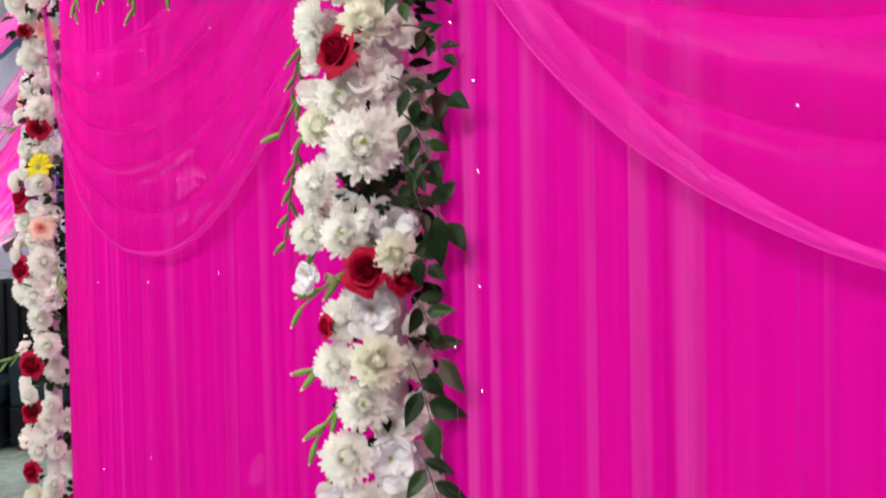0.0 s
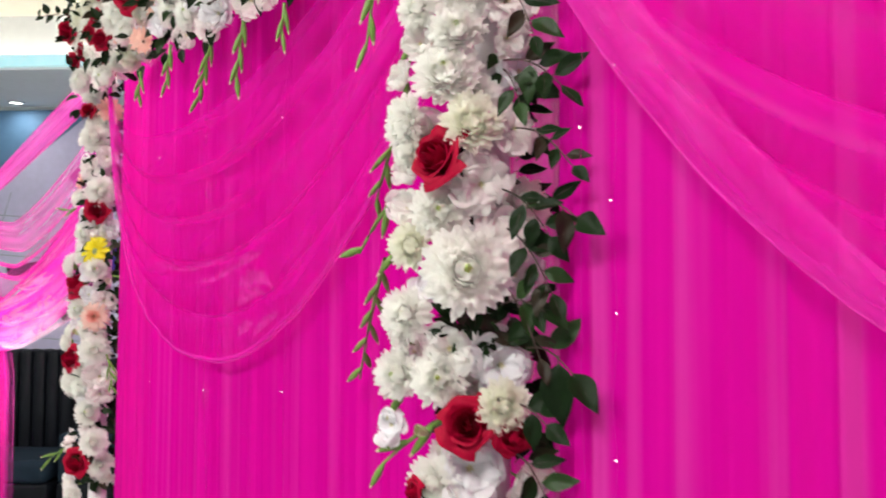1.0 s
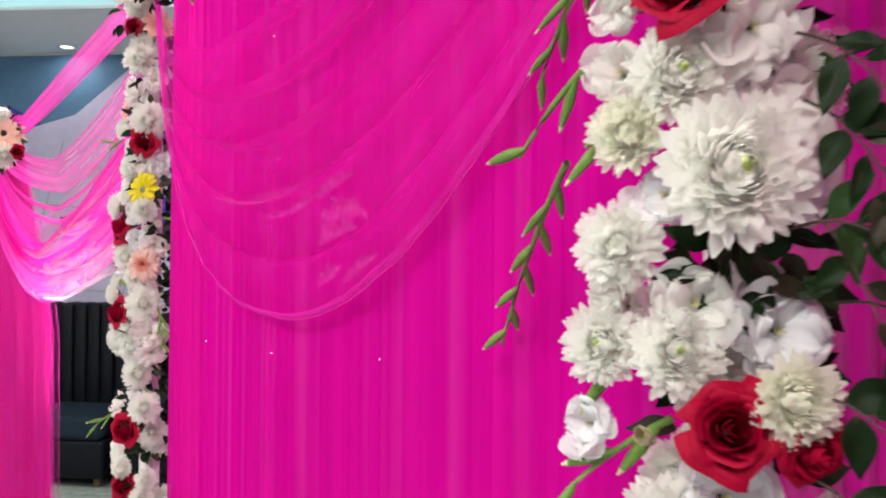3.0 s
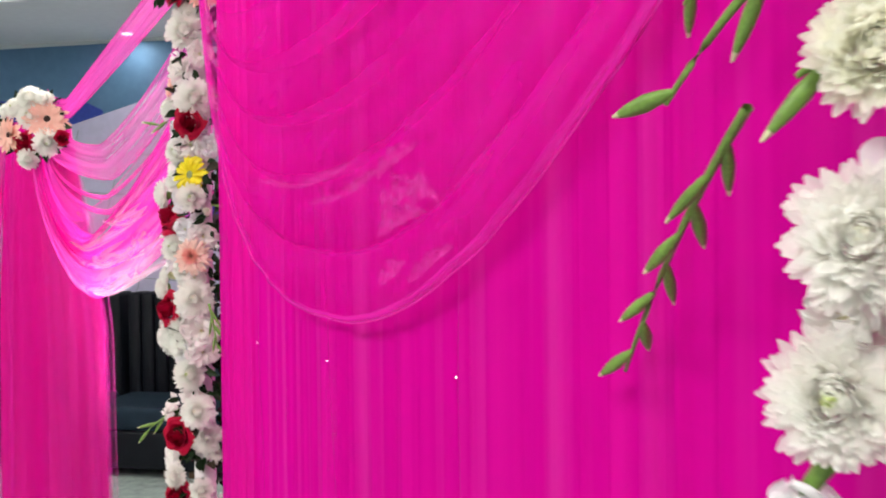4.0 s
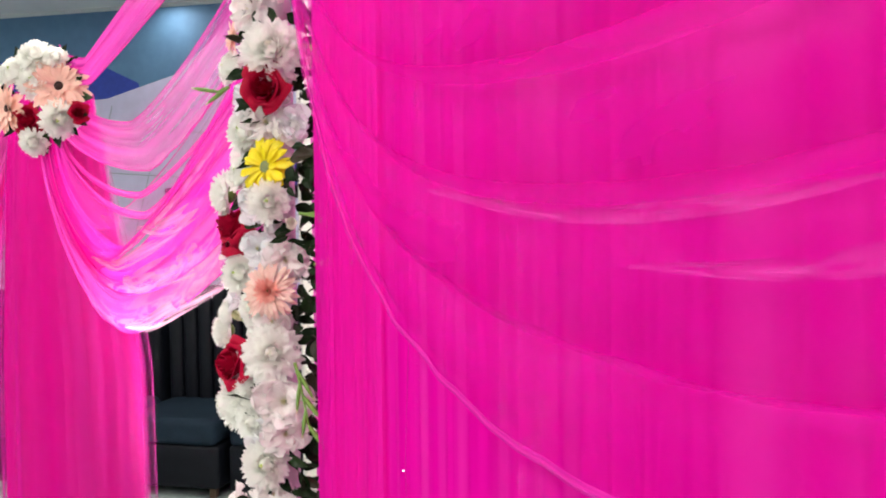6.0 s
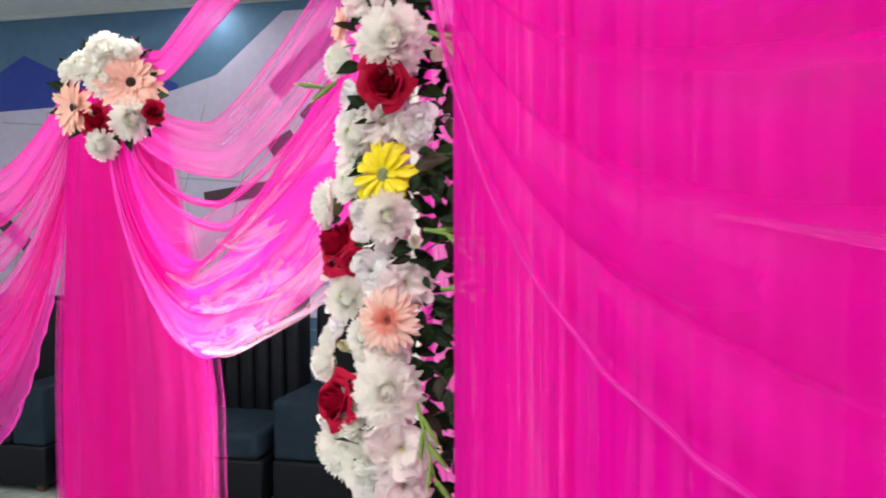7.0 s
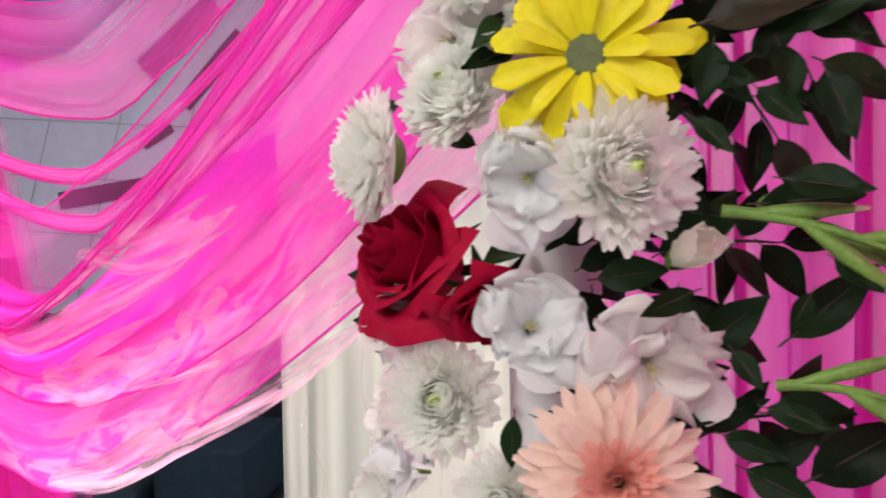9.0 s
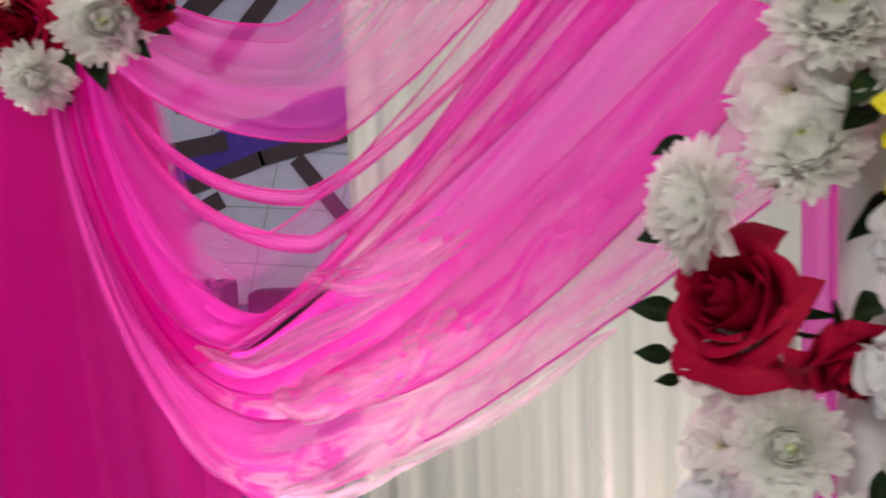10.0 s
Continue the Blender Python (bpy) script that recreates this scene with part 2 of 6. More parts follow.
PINK = (0.76, 0.0005, 0.38)
M = {
    "white": material("petal_white", (0.985, 0.978, 0.945), 0.7, spec=0.1, vary=0.02, translucent=0.66, random=0.08),
    "cream": material("petal_cream", (0.97, 0.96, 0.87), 0.7, spec=0.1, vary=0.04, translucent=0.6, random=0.12),
    "blush": material("petal_blush", (0.96, 0.91, 0.89), 0.6, spec=0.12, vary=0.04, translucent=0.5, random=0.2),
    "lav": material("petal_lavender_white", (0.95, 0.94, 0.955), 0.6, spec=0.12, vary=0.04, translucent=0.5, random=0.2),
    "green_eye": material("flower_eye_green", (0.50, 0.60, 0.18), 0.6, vary=0.15),
    "red": material("petal_red", (0.35, 0.0015, 0.028), 0.55, spec=0.1, vary=0.3, scale=30, translucent=0.12, random=0.3),
    "peach": material("petal_peach", (0.94, 0.58, 0.48), 0.55, vary=0.1, translucent=0.25, random=0.15),
    "peach_pale": material("petal_peach_pale", (0.95, 0.66, 0.57), 0.55, vary=0.14, scale=14, translucent=0.35, random=0.1),
    "peach_coral": material("petal_peach_coral", (0.90, 0.42, 0.35), 0.55, vary=0.14, scale=14, translucent=0.3, random=0.1),
    "peach_deep": material("petal_peach_deep", (0.80, 0.36, 0.30), 0.6, vary=0.2, translucent=0.2),
    "yellow": material("petal_yellow", (0.86, 0.72, 0.008), 0.5, vary=0.1, translucent=0.2),
    "disc": material("disc_grey_green", (0.26, 0.30, 0.14), 0.8, vary=0.25, bump=0.8, bump_scale=900),
    "dark_disc": material("disc_dark", (0.035, 0.012, 0.01), 0.8, vary=0.3, bump=0.8, bump_scale=900),
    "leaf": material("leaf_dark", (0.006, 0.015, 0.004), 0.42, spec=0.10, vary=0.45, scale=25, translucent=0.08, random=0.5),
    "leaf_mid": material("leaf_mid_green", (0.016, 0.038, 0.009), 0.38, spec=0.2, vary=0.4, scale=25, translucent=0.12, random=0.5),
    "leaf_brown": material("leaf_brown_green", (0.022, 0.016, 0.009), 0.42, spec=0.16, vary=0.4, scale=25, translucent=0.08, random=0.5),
    "leaf_light": material("leaf_light", (0.10, 0.22, 0.04), 0.4, vary=0.3, scale=30, translucent=0.2, random=0.4),
    "stem": material("stem_green", (0.15, 0.27, 0.045), 0.45, vary=0.3, scale=40),
    "twig": material("twig_brown", (0.06, 0.035, 0.03), 0.7, vary=0.3),
    "tip": material("bud_tip", (0.70, 0.66, 0.40), 0.5, vary=0.15, translucent=0.2),
    "wrap": material("post_wrap", (0.72, 0.68, 0.70), 0.7, vary=0.08, bump=0.4, bump_scale=60),
    "curtain": sheer("curtain_pink", PINK, 0.97, (22, 0.25), 0.05, translucent=0.42, gloss=0.01, rough=0.5, painted_sheen=0.08),
    # same pink with stronger painted sheen streaks
    "curtain_sheen": sheer("curtain_sheen_pink", PINK, 0.97, (18, 0.2), 0.05, translucent=0.42, gloss=0.01, rough=0.5, painted_sheen=0.22),
    "curtain_edge": sheer("curtain_edge_pink", (0.90, 0.004, 0.50), 0.84, (34, 0.2), 0.18, translucent=0.75, gloss=0.03, rough=0.5),
    "lining": sheer("lining_pink", (0.66, 0.002, 0.34), 0.96, (60, 0.5), 0.04, translucent=0.42, gloss=0.015),
    # the lining again, its backlight put into a lighter, thinner copy
    "lining_backlit": sheer("lining_backlit_pink", (0.82, 0.03, 0.50), 0.84, (60, 0.5), 0.14, translucent=0.6, gloss=0.03),
    "hem": material("hem_pink", (0.95, 0.16, 0.66), 0.35, vary=0.1, translucent=0.3),
    "swag": sheer("swag_pink", (0.93, 0.004, 0.55), 0.29, (2, 8), 0.22, translucent=0.5, gloss=0.04, through_tint=(0.95, 0.014, 0.58), crinkle=0.35, crisp=(9.0, 14.0)),
    "swag_band": sheer("swag_band_pink", (0.95, 0.04, 0.63), 0.44, (3, 8), 0.26, translucent=0.5, gloss=0.08, through_tint=(0.96, 0.05, 0.64), crinkle=0.5, crisp=(16.0, 8.0)),
    # paler than the swag: crinkle highlights set by colour
    "swag_crinkle_glint": sheer("swag_crinkle_glint_pink", (0.96, 0.16, 0.68), 0.22, (7.0, 4.0), 0.22, translucent=0.5, gloss=0.08, rough=0.35, low=0.36, high=0.66, through_tint=(0.97, 0.2, 0.70), crinkle=0.8, crisp=(20.0, 9.0)),
    "swag_hem": material("swag_hem_pink", (0.95, 0.06, 0.60), 0.4, vary=0.1, translucent=0.4),
    "organza": sheer("organza_pink", (0.90, 0.006, 0.56), 0.68, (1.3, 9), 0.14, translucent=0.6, gloss=0.06, rough=0.45, through_tint=(0.94, 0.10, 0.54), crinkle=0.3, gather=0.3),
    # in the next two, crease is the pale colour of the painted glints
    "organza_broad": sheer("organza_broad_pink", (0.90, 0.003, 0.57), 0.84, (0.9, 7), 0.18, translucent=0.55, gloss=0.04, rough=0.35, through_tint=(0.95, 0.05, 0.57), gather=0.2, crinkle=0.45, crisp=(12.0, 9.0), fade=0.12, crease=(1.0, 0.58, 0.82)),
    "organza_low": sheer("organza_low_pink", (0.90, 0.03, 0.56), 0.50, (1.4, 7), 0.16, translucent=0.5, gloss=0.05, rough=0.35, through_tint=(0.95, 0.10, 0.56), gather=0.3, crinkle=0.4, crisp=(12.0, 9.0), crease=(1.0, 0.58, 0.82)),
    # whitened pink: the highlight on doubled folds is put into the colour
    "organza_fold_highlight": sheer("organza_fold_highlight_pink", (0.98, 0.50, 0.75), 0.44, (3.5, 4.0), 0.34, translucent=0.45, gloss=0.10, rough=0.35, low=0.34, high=0.68, through_tint=(1.0, 0.52, 0.76), crinkle=0.8, crisp=(20.0, 5.0)),
    "organza_thin": sheer("organza_thin_pink", (0.88, 0.008, 0.56), 0.44, (2.0, 9), 0.14, translucent=0.6, gloss=0.06, rough=0.4, through_tint=(0.94, 0.10, 0.54), gather=0.4),
    "organza_veil": sheer("organza_veil_pink", (0.86, 0.02, 0.58), 0.17, (1.5, 8), 0.08, translucent=0.35, gloss=0.04, rough=0.4, through_tint=(0.92, 0.12, 0.56), gather=0.35),
    "column": sheer("column_pink", (0.72, 0.0008, 0.30), 1.0, (6, 0.5), 0.0, translucent=0.4, gloss=0.02, rough=0.5),
    # sheer strip, tinted pale to imitate light along the column's sides
    "column_edge": sheer("column_edge_pink", (0.96, 0.08, 0.62), 0.06, (26, 0.25), 0.24, translucent=0.5, gloss=0.06, rough=0.45),
    # sheer layer whose strong streaks imitate highlights down the column
    "column_sheer": sheer("column_sheer_pink", (0.93, 0.012, 0.55), 0.22, (13, 0.3), 0.34, translucent=0.55, gloss=0.05, rough=0.45),
    "cream_cloth": sheer("cream_cloth", (0.88, 0.86, 0.76), 0.88, (26, 0.8), 0.12, translucent=0.5, gloss=0.05),
    "wire": material("fairy_wire", (0.55, 0.001, 0.27), 0.4, vary=0.1),
    "led": material("fairy_led", (1, 0.9, 0.8), 0.3, glow=(1.0, 0.85, 0.8), strength=9.0),
    "wall": material("wall_paint", (0.62, 0.66, 0.68), 0.85, vary=0.05, scale=2),
    "ceiling": material("ceiling_paint", (0.84, 0.86, 0.88), 0.9, vary=0.04, scale=2),
    "tray": material("tray_paint", (0.86, 0.80, 0.68), 0.9, vary=0.05, scale=1.5),
    "black": material("lamp_housing", (0.02, 0.02, 0.022), 0.5, vary=0.2),
    "sky_blue": material("mural_blue", (0.09, 0.19, 0.32), 0.7, vary=0.12, scale=1.5),
    "deep_blue": material("mural_deep_blue", (0.03, 0.06, 0.36), 0.7, vary=0.2, scale=3),
    "violet": material("mural_violet", (0.07, 0.03, 0.34), 0.7, vary=0.2, scale=3),
    "sail": material("mural_white", (0.54, 0.51, 0.70), 0.7, vary=0.08, scale=2),
    "spar": material("mural_dark_bar", (0.06, 0.035, 0.05), 0.7, vary=0.2),
    "seam": material("mural_grey_line", (0.30, 0.34, 0.40), 0.7),
    "sofa": material("sofa_fabric", (0.014, 0.026, 0.042), 0.75, vary=0.25, scale=12, bump=0.5, bump_scale=500, spec=0.15),
    "sofa_dark": material("sofa_leather", (0.005, 0.006, 0.010), 0.5, vary=0.3, scale=12, bump=0.3, bump_scale=300, spec=0.2),
    "wood": material("wood_leg", (0.12, 0.07, 0.04), 0.5, vary=0.3, scale=15),
    "floor": material("floor_tile", (0.42, 0.50, 0.48), 0.25, vary=0.35, scale=1.6, bump=0.05),
    "lamp": material("lamp_glass", (1, 1, 1), 0.3, glow=(1.0, 0.97, 0.92), strength=8.0),
    "cove": material("cove_led", (0.6, 0.9, 1.0), 0.4, glow=(0.30, 0.72, 0.85), strength=0.9),
    "cove_up": material("cove_up_led", (0.95, 0.95, 0.9), 0.4, glow=(1.0, 0.95, 0.85), strength=9.0),
    "metal": material("lamp_rim", (0.7, 0.7, 0.7), 0.3, metal=0.8),
}


# ---- mesh tools ----
def mesh_of(name, verts, faces, mats, face_mat=None, smooth=True, uvs=None):
    me = bpy.data.meshes.new(name)
    me.from_pydata([tuple(v) for v in verts], [], faces)
    for m in mats:
        me.materials.append(m)
    if face_mat:
        me.polygons.foreach_set("material_index", face_mat)
    if smooth:
        me.polygons.foreach_set("use_smooth", [True] * len(me.polygons))
    if uvs is not None:
        lay = me.uv_layers.new(name="UVMap")
        for lp in me.loops:
            lay.data[lp.index].uv = uvs[lp.vertex_index]
    me.update()
    return me


def child(name, me, parent, m=None, label=""):
    ob = new(name, me)
    ob.parent = parent
    if m is not None:
        ob.matrix_basis = m
    if label:
        tagged(ob, label)
    return ob


def thing(name, place, label, category, group="", kind=""):
    ob = new(name)
    ob.empty_display_size = 0.05
    ob.matrix_basis = Matrix.Translation(place)
    return tagged(ob, label, category, group, kind)


def part(name, bm, mat, parent, label=""):
    me = bpy.data.meshes.new(name)
    bm.to_mesh(me)
    bm.free()
    me.materials.append(mat)
    return child(name, me, parent, None, label)


def box_bm(x0, x1, y0, y1, z0, z1, bevel=0.0, seg=2):
    bm = bmesh.new()
    bmesh.ops.create_cube(bm, size=1.0)
    for v in bm.verts:
        v.co = ((x0 + x1) / 2 + v.co.x * (x1 - x0), (y0 + y1) / 2 + v.co.y * (y1 - y0), (z0 + z1) / 2 + v.co.z * (z1 - z0))
    if bevel:
        bmesh.ops.bevel(bm, geom=bm.edges[:], offset=bevel, segments=seg, affect="EDGES", profile=0.6)
        for f in bm.faces:
            f.smooth = True
    return bm


def box(name, x0, x1, y0, y1, z0, z1, mat, label="", category="", bevel=0.0, kind=""):
    bm = box_bm(x0, x1, y0, y1, z0, z1, bevel)
    me = bpy.data.meshes.new(name)
    bm.to_mesh(me)
    bm.free()
    me.materials.append(mat)
    return tagged(new(name, me), label, category, "", kind)


def grid_faces(nu, nv):
    return [(i * nv + j, (i + 1) * nv + j, (i + 1) * nv + j + 1, i * nv + j + 1) for i in range(nu - 1) for j in range(nv - 1)]


def tube(points, radii, sides=6):
    """Verts and faces of a tapering tube along points."""
    vs, fs = [], []
    pts = [Vector(p) for p in points]
    for i, p in enumerate(pts):
        d = (pts[min(i + 1, len(pts) - 1)] - pts[max(i - 1, 0)]).normalized()
        a = d.orthogonal().normalized()
        b = d.cross(a)
        for k in range(sides):
            t = 2 * math.pi * k / sides
            vs.append(p + (a * math.cos(t) + b * math.sin(t)) * radii[i])
    for i in range(len(pts) - 1):
        for k in range(sides):
            k2 = (k + 1) % sides
            fs.append((i * sides + k, i * sides + k2, (i + 1) * sides + k2, (i + 1) * sides + k))
    return vs, fs


class Build:
    """Collects verts and faces with a material per face."""

    def __init__(self):
        self.v, self.f, self.m = [], [], []

    def add(self, vs, fs, mi=0):
        o = len(self.v)
        self.v += [Vector(p) for p in vs]
        self.f += [tuple(i + o for i in f) for f in fs]
        self.m += [mi] * len(fs)

    def mesh(self, name, mats):
        return mesh_of(name, self.v, self.f, mats, self.m)


def petal(phi, r0, z0, length, width, elev0, elev1, cup, rnd, n=5, tip=0.35, ruffle=0.0, twist=0.0, across=3):
    """A petal that leaves the axis at azimuth phi and bends from elev0 to elev1 (degrees), cupped across."""
    vs = []
    ca, sa = math.cos(phi), math.sin(phi)
    rr, zz = r0, z0
    for i in range(n):
        t = i / (n - 1)
        e = radians(elev0 + (elev1 - elev0) * t)
        if i:
            rr += math.cos(e) * length / (n - 1)
            zz += math.sin(e) * length / (n - 1)
        w = width * min(1, 0.35 + 1.1 * t) * (1.0 if t < tip else math.sqrt(max(0.06, 1 - ((t - tip) / (1 - tip)) ** 2)))
        nx, nz = -math.sin(e), math.cos(e)
        for j in range(across):
            s = -1 + 2 * j / (across - 1)
            lift = cup * w * (s * s) + ruffle * length * t * t * (math.sin(6.2 * s + phi * 5) * 0.35 + math.sin(14 * s + phi * 9) * 0.16 + math.sin(23 * s + phi * 4) * 0.14 * t)
            pr, pz = rr + nx * lift, zz + nz * lift + twist * s * w * t
            if ruffle > 0.2:
                pr += length * t * t * (0.05 * math.sin(9 * s + phi * 7) + 0.04 * math.sin(17 * s + phi * 3))
            x, y = pr, s * w
            vs.append((x * ca - y * sa, x * sa + y * ca, pz + (rnd.random() - 0.5) * 0.03 * length * t))
    return vs, grid_faces(n, across)


def bead(r, h, z, rings=5, sides=10):
    vs = [(0, 0, z + h)]
    for i in range(1, rings + 1):
        a = math.pi / 2 * i / rings
        for k in range(sides):
            t = 2 * math.pi * k / sides
            vs.append((r * math.sin(a) * math.cos(t), r * math.sin(a) * math.sin(t), z + h * math.cos(a)))
    fs = [(0, 1 + k, 1 + (k + 1) % sides) for k in range(sides)]
    for i in range(rings - 1):
        for k in range(sides):
            k2 = (k + 1) % sides
            fs.append((1 + i * sides + k, 1 + (i + 1) * sides + k, 1 + (i + 1) * sides + k2, 1 + i * sides + k2))
    return vs, fs


# ---- flowers, each of unit diameter with its face along +z ----
GOLD = 2.39996


def chrysanthemum(seed, mats):
    """A full double head: many narrow strap petals with round tips, closed in the middle and laid back at the rim."""
    rnd = random.Random(seed)
    b = Build()
    count = 400
    flat = rnd.uniform(0.85, 1.12)
    for i in range(count):
        t = ((i + 0.5) / count) ** 0.56
        phi = i * GOLD + rnd.uniform(-0.3, 0.3)
        e0 = 90 - 66 * t * flat + rnd.uniform(-7, 7)
        e1 = 138 - 128 * t ** 1.2 * flat + rnd.uniform(-13, 13)
        ln = (0.13 + 0.12 * t) * rnd.uniform(0.75, 1.25)
        vs, fs = petal(phi, 0.012 + 0.255 * t, 0.17 - 0.22 * t * t, ln, 0.038 + 0.010 * t, e0, e1, 0.40, rnd, 5, 0.72, 0.03, rnd.uniform(-0.6, 0.6))
        b.add(vs, fs, 1 if t < 0.20 else 0)
    vs, fs = bead(0.30, 0.21, -0.06, 5, 18)
    b.add(vs, fs, 0)
    vs, fs = bead(0.20, -0.14, -0.05)
    b.add(vs, fs, 2)
    return b.mesh("chrysanthemum", mats)


def lisianthus(seed, mats):
    """A trumpet of a few broad petals with crimped rims, more or less open, with a small throat."""
    rnd = random.Random(seed)
    b = Build()
    droop = rnd.uniform(-22, 14)
    for layer, (num, e0, e1, ln, w) in enumerate(((5, 58, -8, 0.55, 0.34), (4, 72, 22, 0.45, 0.27))):
        for i in range(num):
            phi = 2 * math.pi * i / num + layer * 0.75 + rnd.uniform(-0.28, 0.28)
            vs, fs = petal(phi, 0.02, -0.14, ln * rnd.uniform(0.8, 1.15), w * rnd.uniform(0.85, 1.1), e0 + rnd.uniform(-14, 14), e1 + droop + rnd.uniform(-28, 28), 0.12, rnd, 13, 0.70, 0.46, rnd.uniform(-0.5, 0.5), 17)
            b.add(vs, fs, 0)
    for i in range(6):
        vs, fs = petal(i * 1.05, 0.0, -0.08, 0.16, 0.018, 84, 62, 0.2, rnd, 3, 0.6)
        b.add(vs, fs, 1)
    vs, fs = tube([(0, 0, -0.38), (0, 0, -0.24), (0, 0, -0.08)], [0.02, 0.03, 0.06])
    b.add(vs, fs, 2)
    return b.mesh("lisianthus", mats)


def rose_mesh(seed, mats):
    """A tight wrapped bud in the middle, then broad cupped petals whose rims roll outwards."""
    rnd = random.Random(seed)
    b = Build()
    count = 19
    for i in range(count):
        t = i / (count - 1)
        phi = i * GOLD + rnd.uniform(-0.15, 0.15)
        n, k = 9, 11
        belly = 0.04 + 0.27 * t
        half = 1.7 - 0.75 * t
        height = 0.50 - 0.10 * t
        lean = rnd.uniform(-0.1, 0.1)
        vs = []
        for a in range(n):
            h = a / (n - 1)
            lip = max(0.0, h - 0.62) / 0.38
            rad = belly * (0.35 + 0.65 * math.sin(min(1.0, h * 1.35) * 1.571)) * (1 - 0.25 * (1 - t) * lip) + 0.15 * t ** 1.6 * lip ** 1.4
            z = -0.20 - 0.06 * t + height * h - 0.16 * t ** 1.5 * lip ** 2
            for c in range(k):
                s = -1 + 2 * c / (k - 1)
                ww = half * math.sin(math.pi * (0.2 + 0.55 * h)) ** 0.5
                drop = 0.07 * abs(s) ** 3.0 * h * h
                wave = 0.014 * h * h * math.sin(5 * s + i * 1.7) * (0.4 + t)
                ang = phi + s * ww + lean * h
                r = rad + 0.05 * t * lip * s * s + wave
                vs.append((r * math.cos(ang), r * math.sin(ang), z - drop + wave))
        b.add(vs, grid_faces(n, k), 0)
    for i in range(5):
        vs, fs = petal(i * 1.257, 0.03, -0.22, 0.34, 0.045, 30, -30, 0.2, rnd, 4, 0.2)
        b.add(vs, fs, 1)
    return b.mesh("rose", mats)


def daisy_mesh(seed, mats, rows, disc, disc_h, tip=0.62):
    """rows: (petals, length, width, elev0, elev1, start)."""
    rnd = random.Random(seed)
    b = Build()
    for layer, (num, ln, w, e0, e1, r0) in enumerate(rows):
        for i in range(num):
            phi = 2 * math.pi * (i + 0.5 * layer) / num + rnd.uniform(-0.09, 0.09)
            vs, fs = petal(phi, r0, 0.012 * layer - 0.02, ln * rnd.uniform(0.82, 1.10), w * rnd.uniform(0.85, 1.15), e0 + rnd.uniform(-9, 9), e1 + rnd.uniform(-16, 16), 0.26, rnd, 7, tip, 0.03, rnd.uniform(-0.25, 0.25), 5)
            b.add(vs, fs, 3 if layer > 2 else 0)
    vs, fs = bead(disc, disc_h, -0.005, 6, 16)
    b.add(vs, fs, 1)
    vs, fs = bead(0.10, -0.14, -0.02)
    b.add(vs, fs, 2)
    return b.mesh("daisy", mats)


def bud_mesh(seed, mats):
    rnd = random.Random(seed)
    b = Build()
    for i in range(6):
        vs, fs = petal(i * 1.05 + rnd.uniform(-0.1, 0.1), 0.05, -0.35, 0.75 + rnd.uniform(-0.08, 0.12), 0.22, 58, 96, 0.7, rnd, 7, 0.55, 0.12, 0.2, 7)
        b.add(vs, fs, 0)
    for i in range(4):
        vs, fs = petal(i * 1.57, 0.02, -0.5, 0.35, 0.09, 40, 85, 0.3, rnd, 4, 0.15)
        b.add(vs, fs, 1)
    return b.mesh("bud", mats)


def leaf_mesh(seed, ratio=0.5):
    """A leaf of unit length along +x, face +z, folded a little at the midrib, with its stalk."""
    rnd = random.Random(seed)
    n, k = 9, 7
    vs = []
    bend = rnd.uniform(-0.25, 0.15)
    for i in range(n):
        t = i / (n - 1)
        w = ratio * 0.5 * math.sin(math.pi * (0.02 + 0.97 * t ** 0.78)) ** 1.05
        for j in range(k):
            s = -1 + 2 * j / (k - 1)
            z = abs(s) * w * 0.30 + bend * t * t + 0.02 * math.sin(9 * t + 3 * s)
            vs.append((0.08 + 0.92 * t, s * w, z))
    b = Build()
    b.add(vs, grid_faces(n, k), 0)
    tv, tf = tube([(-0.05, 0, 0.0), (0.1, 0, 0.0), (0.8, 0, bend * 0.6 - 0.004)], [0.012, 0.012, 0.003], 5)
    b.add(tv, tf, 1)
    return b


LEAVES = [leaf_mesh(i, r).mesh("leaf", [M[m], M["twig"]]) for i, (r, m) in enumerate(((0.46, "leaf"), (0.54, "leaf"), (0.36, "leaf"), (0.50, "leaf"), (0.46, "leaf_mid"), (0.38, "leaf"), (0.42, "leaf"), (0.44, "leaf_brown")))]
LIGHT_LEAVES = [leaf_mesh(9 + i, 0.4).mesh("leaf_light", [M["leaf_light"], M["stem"]]) for i in range(2)]
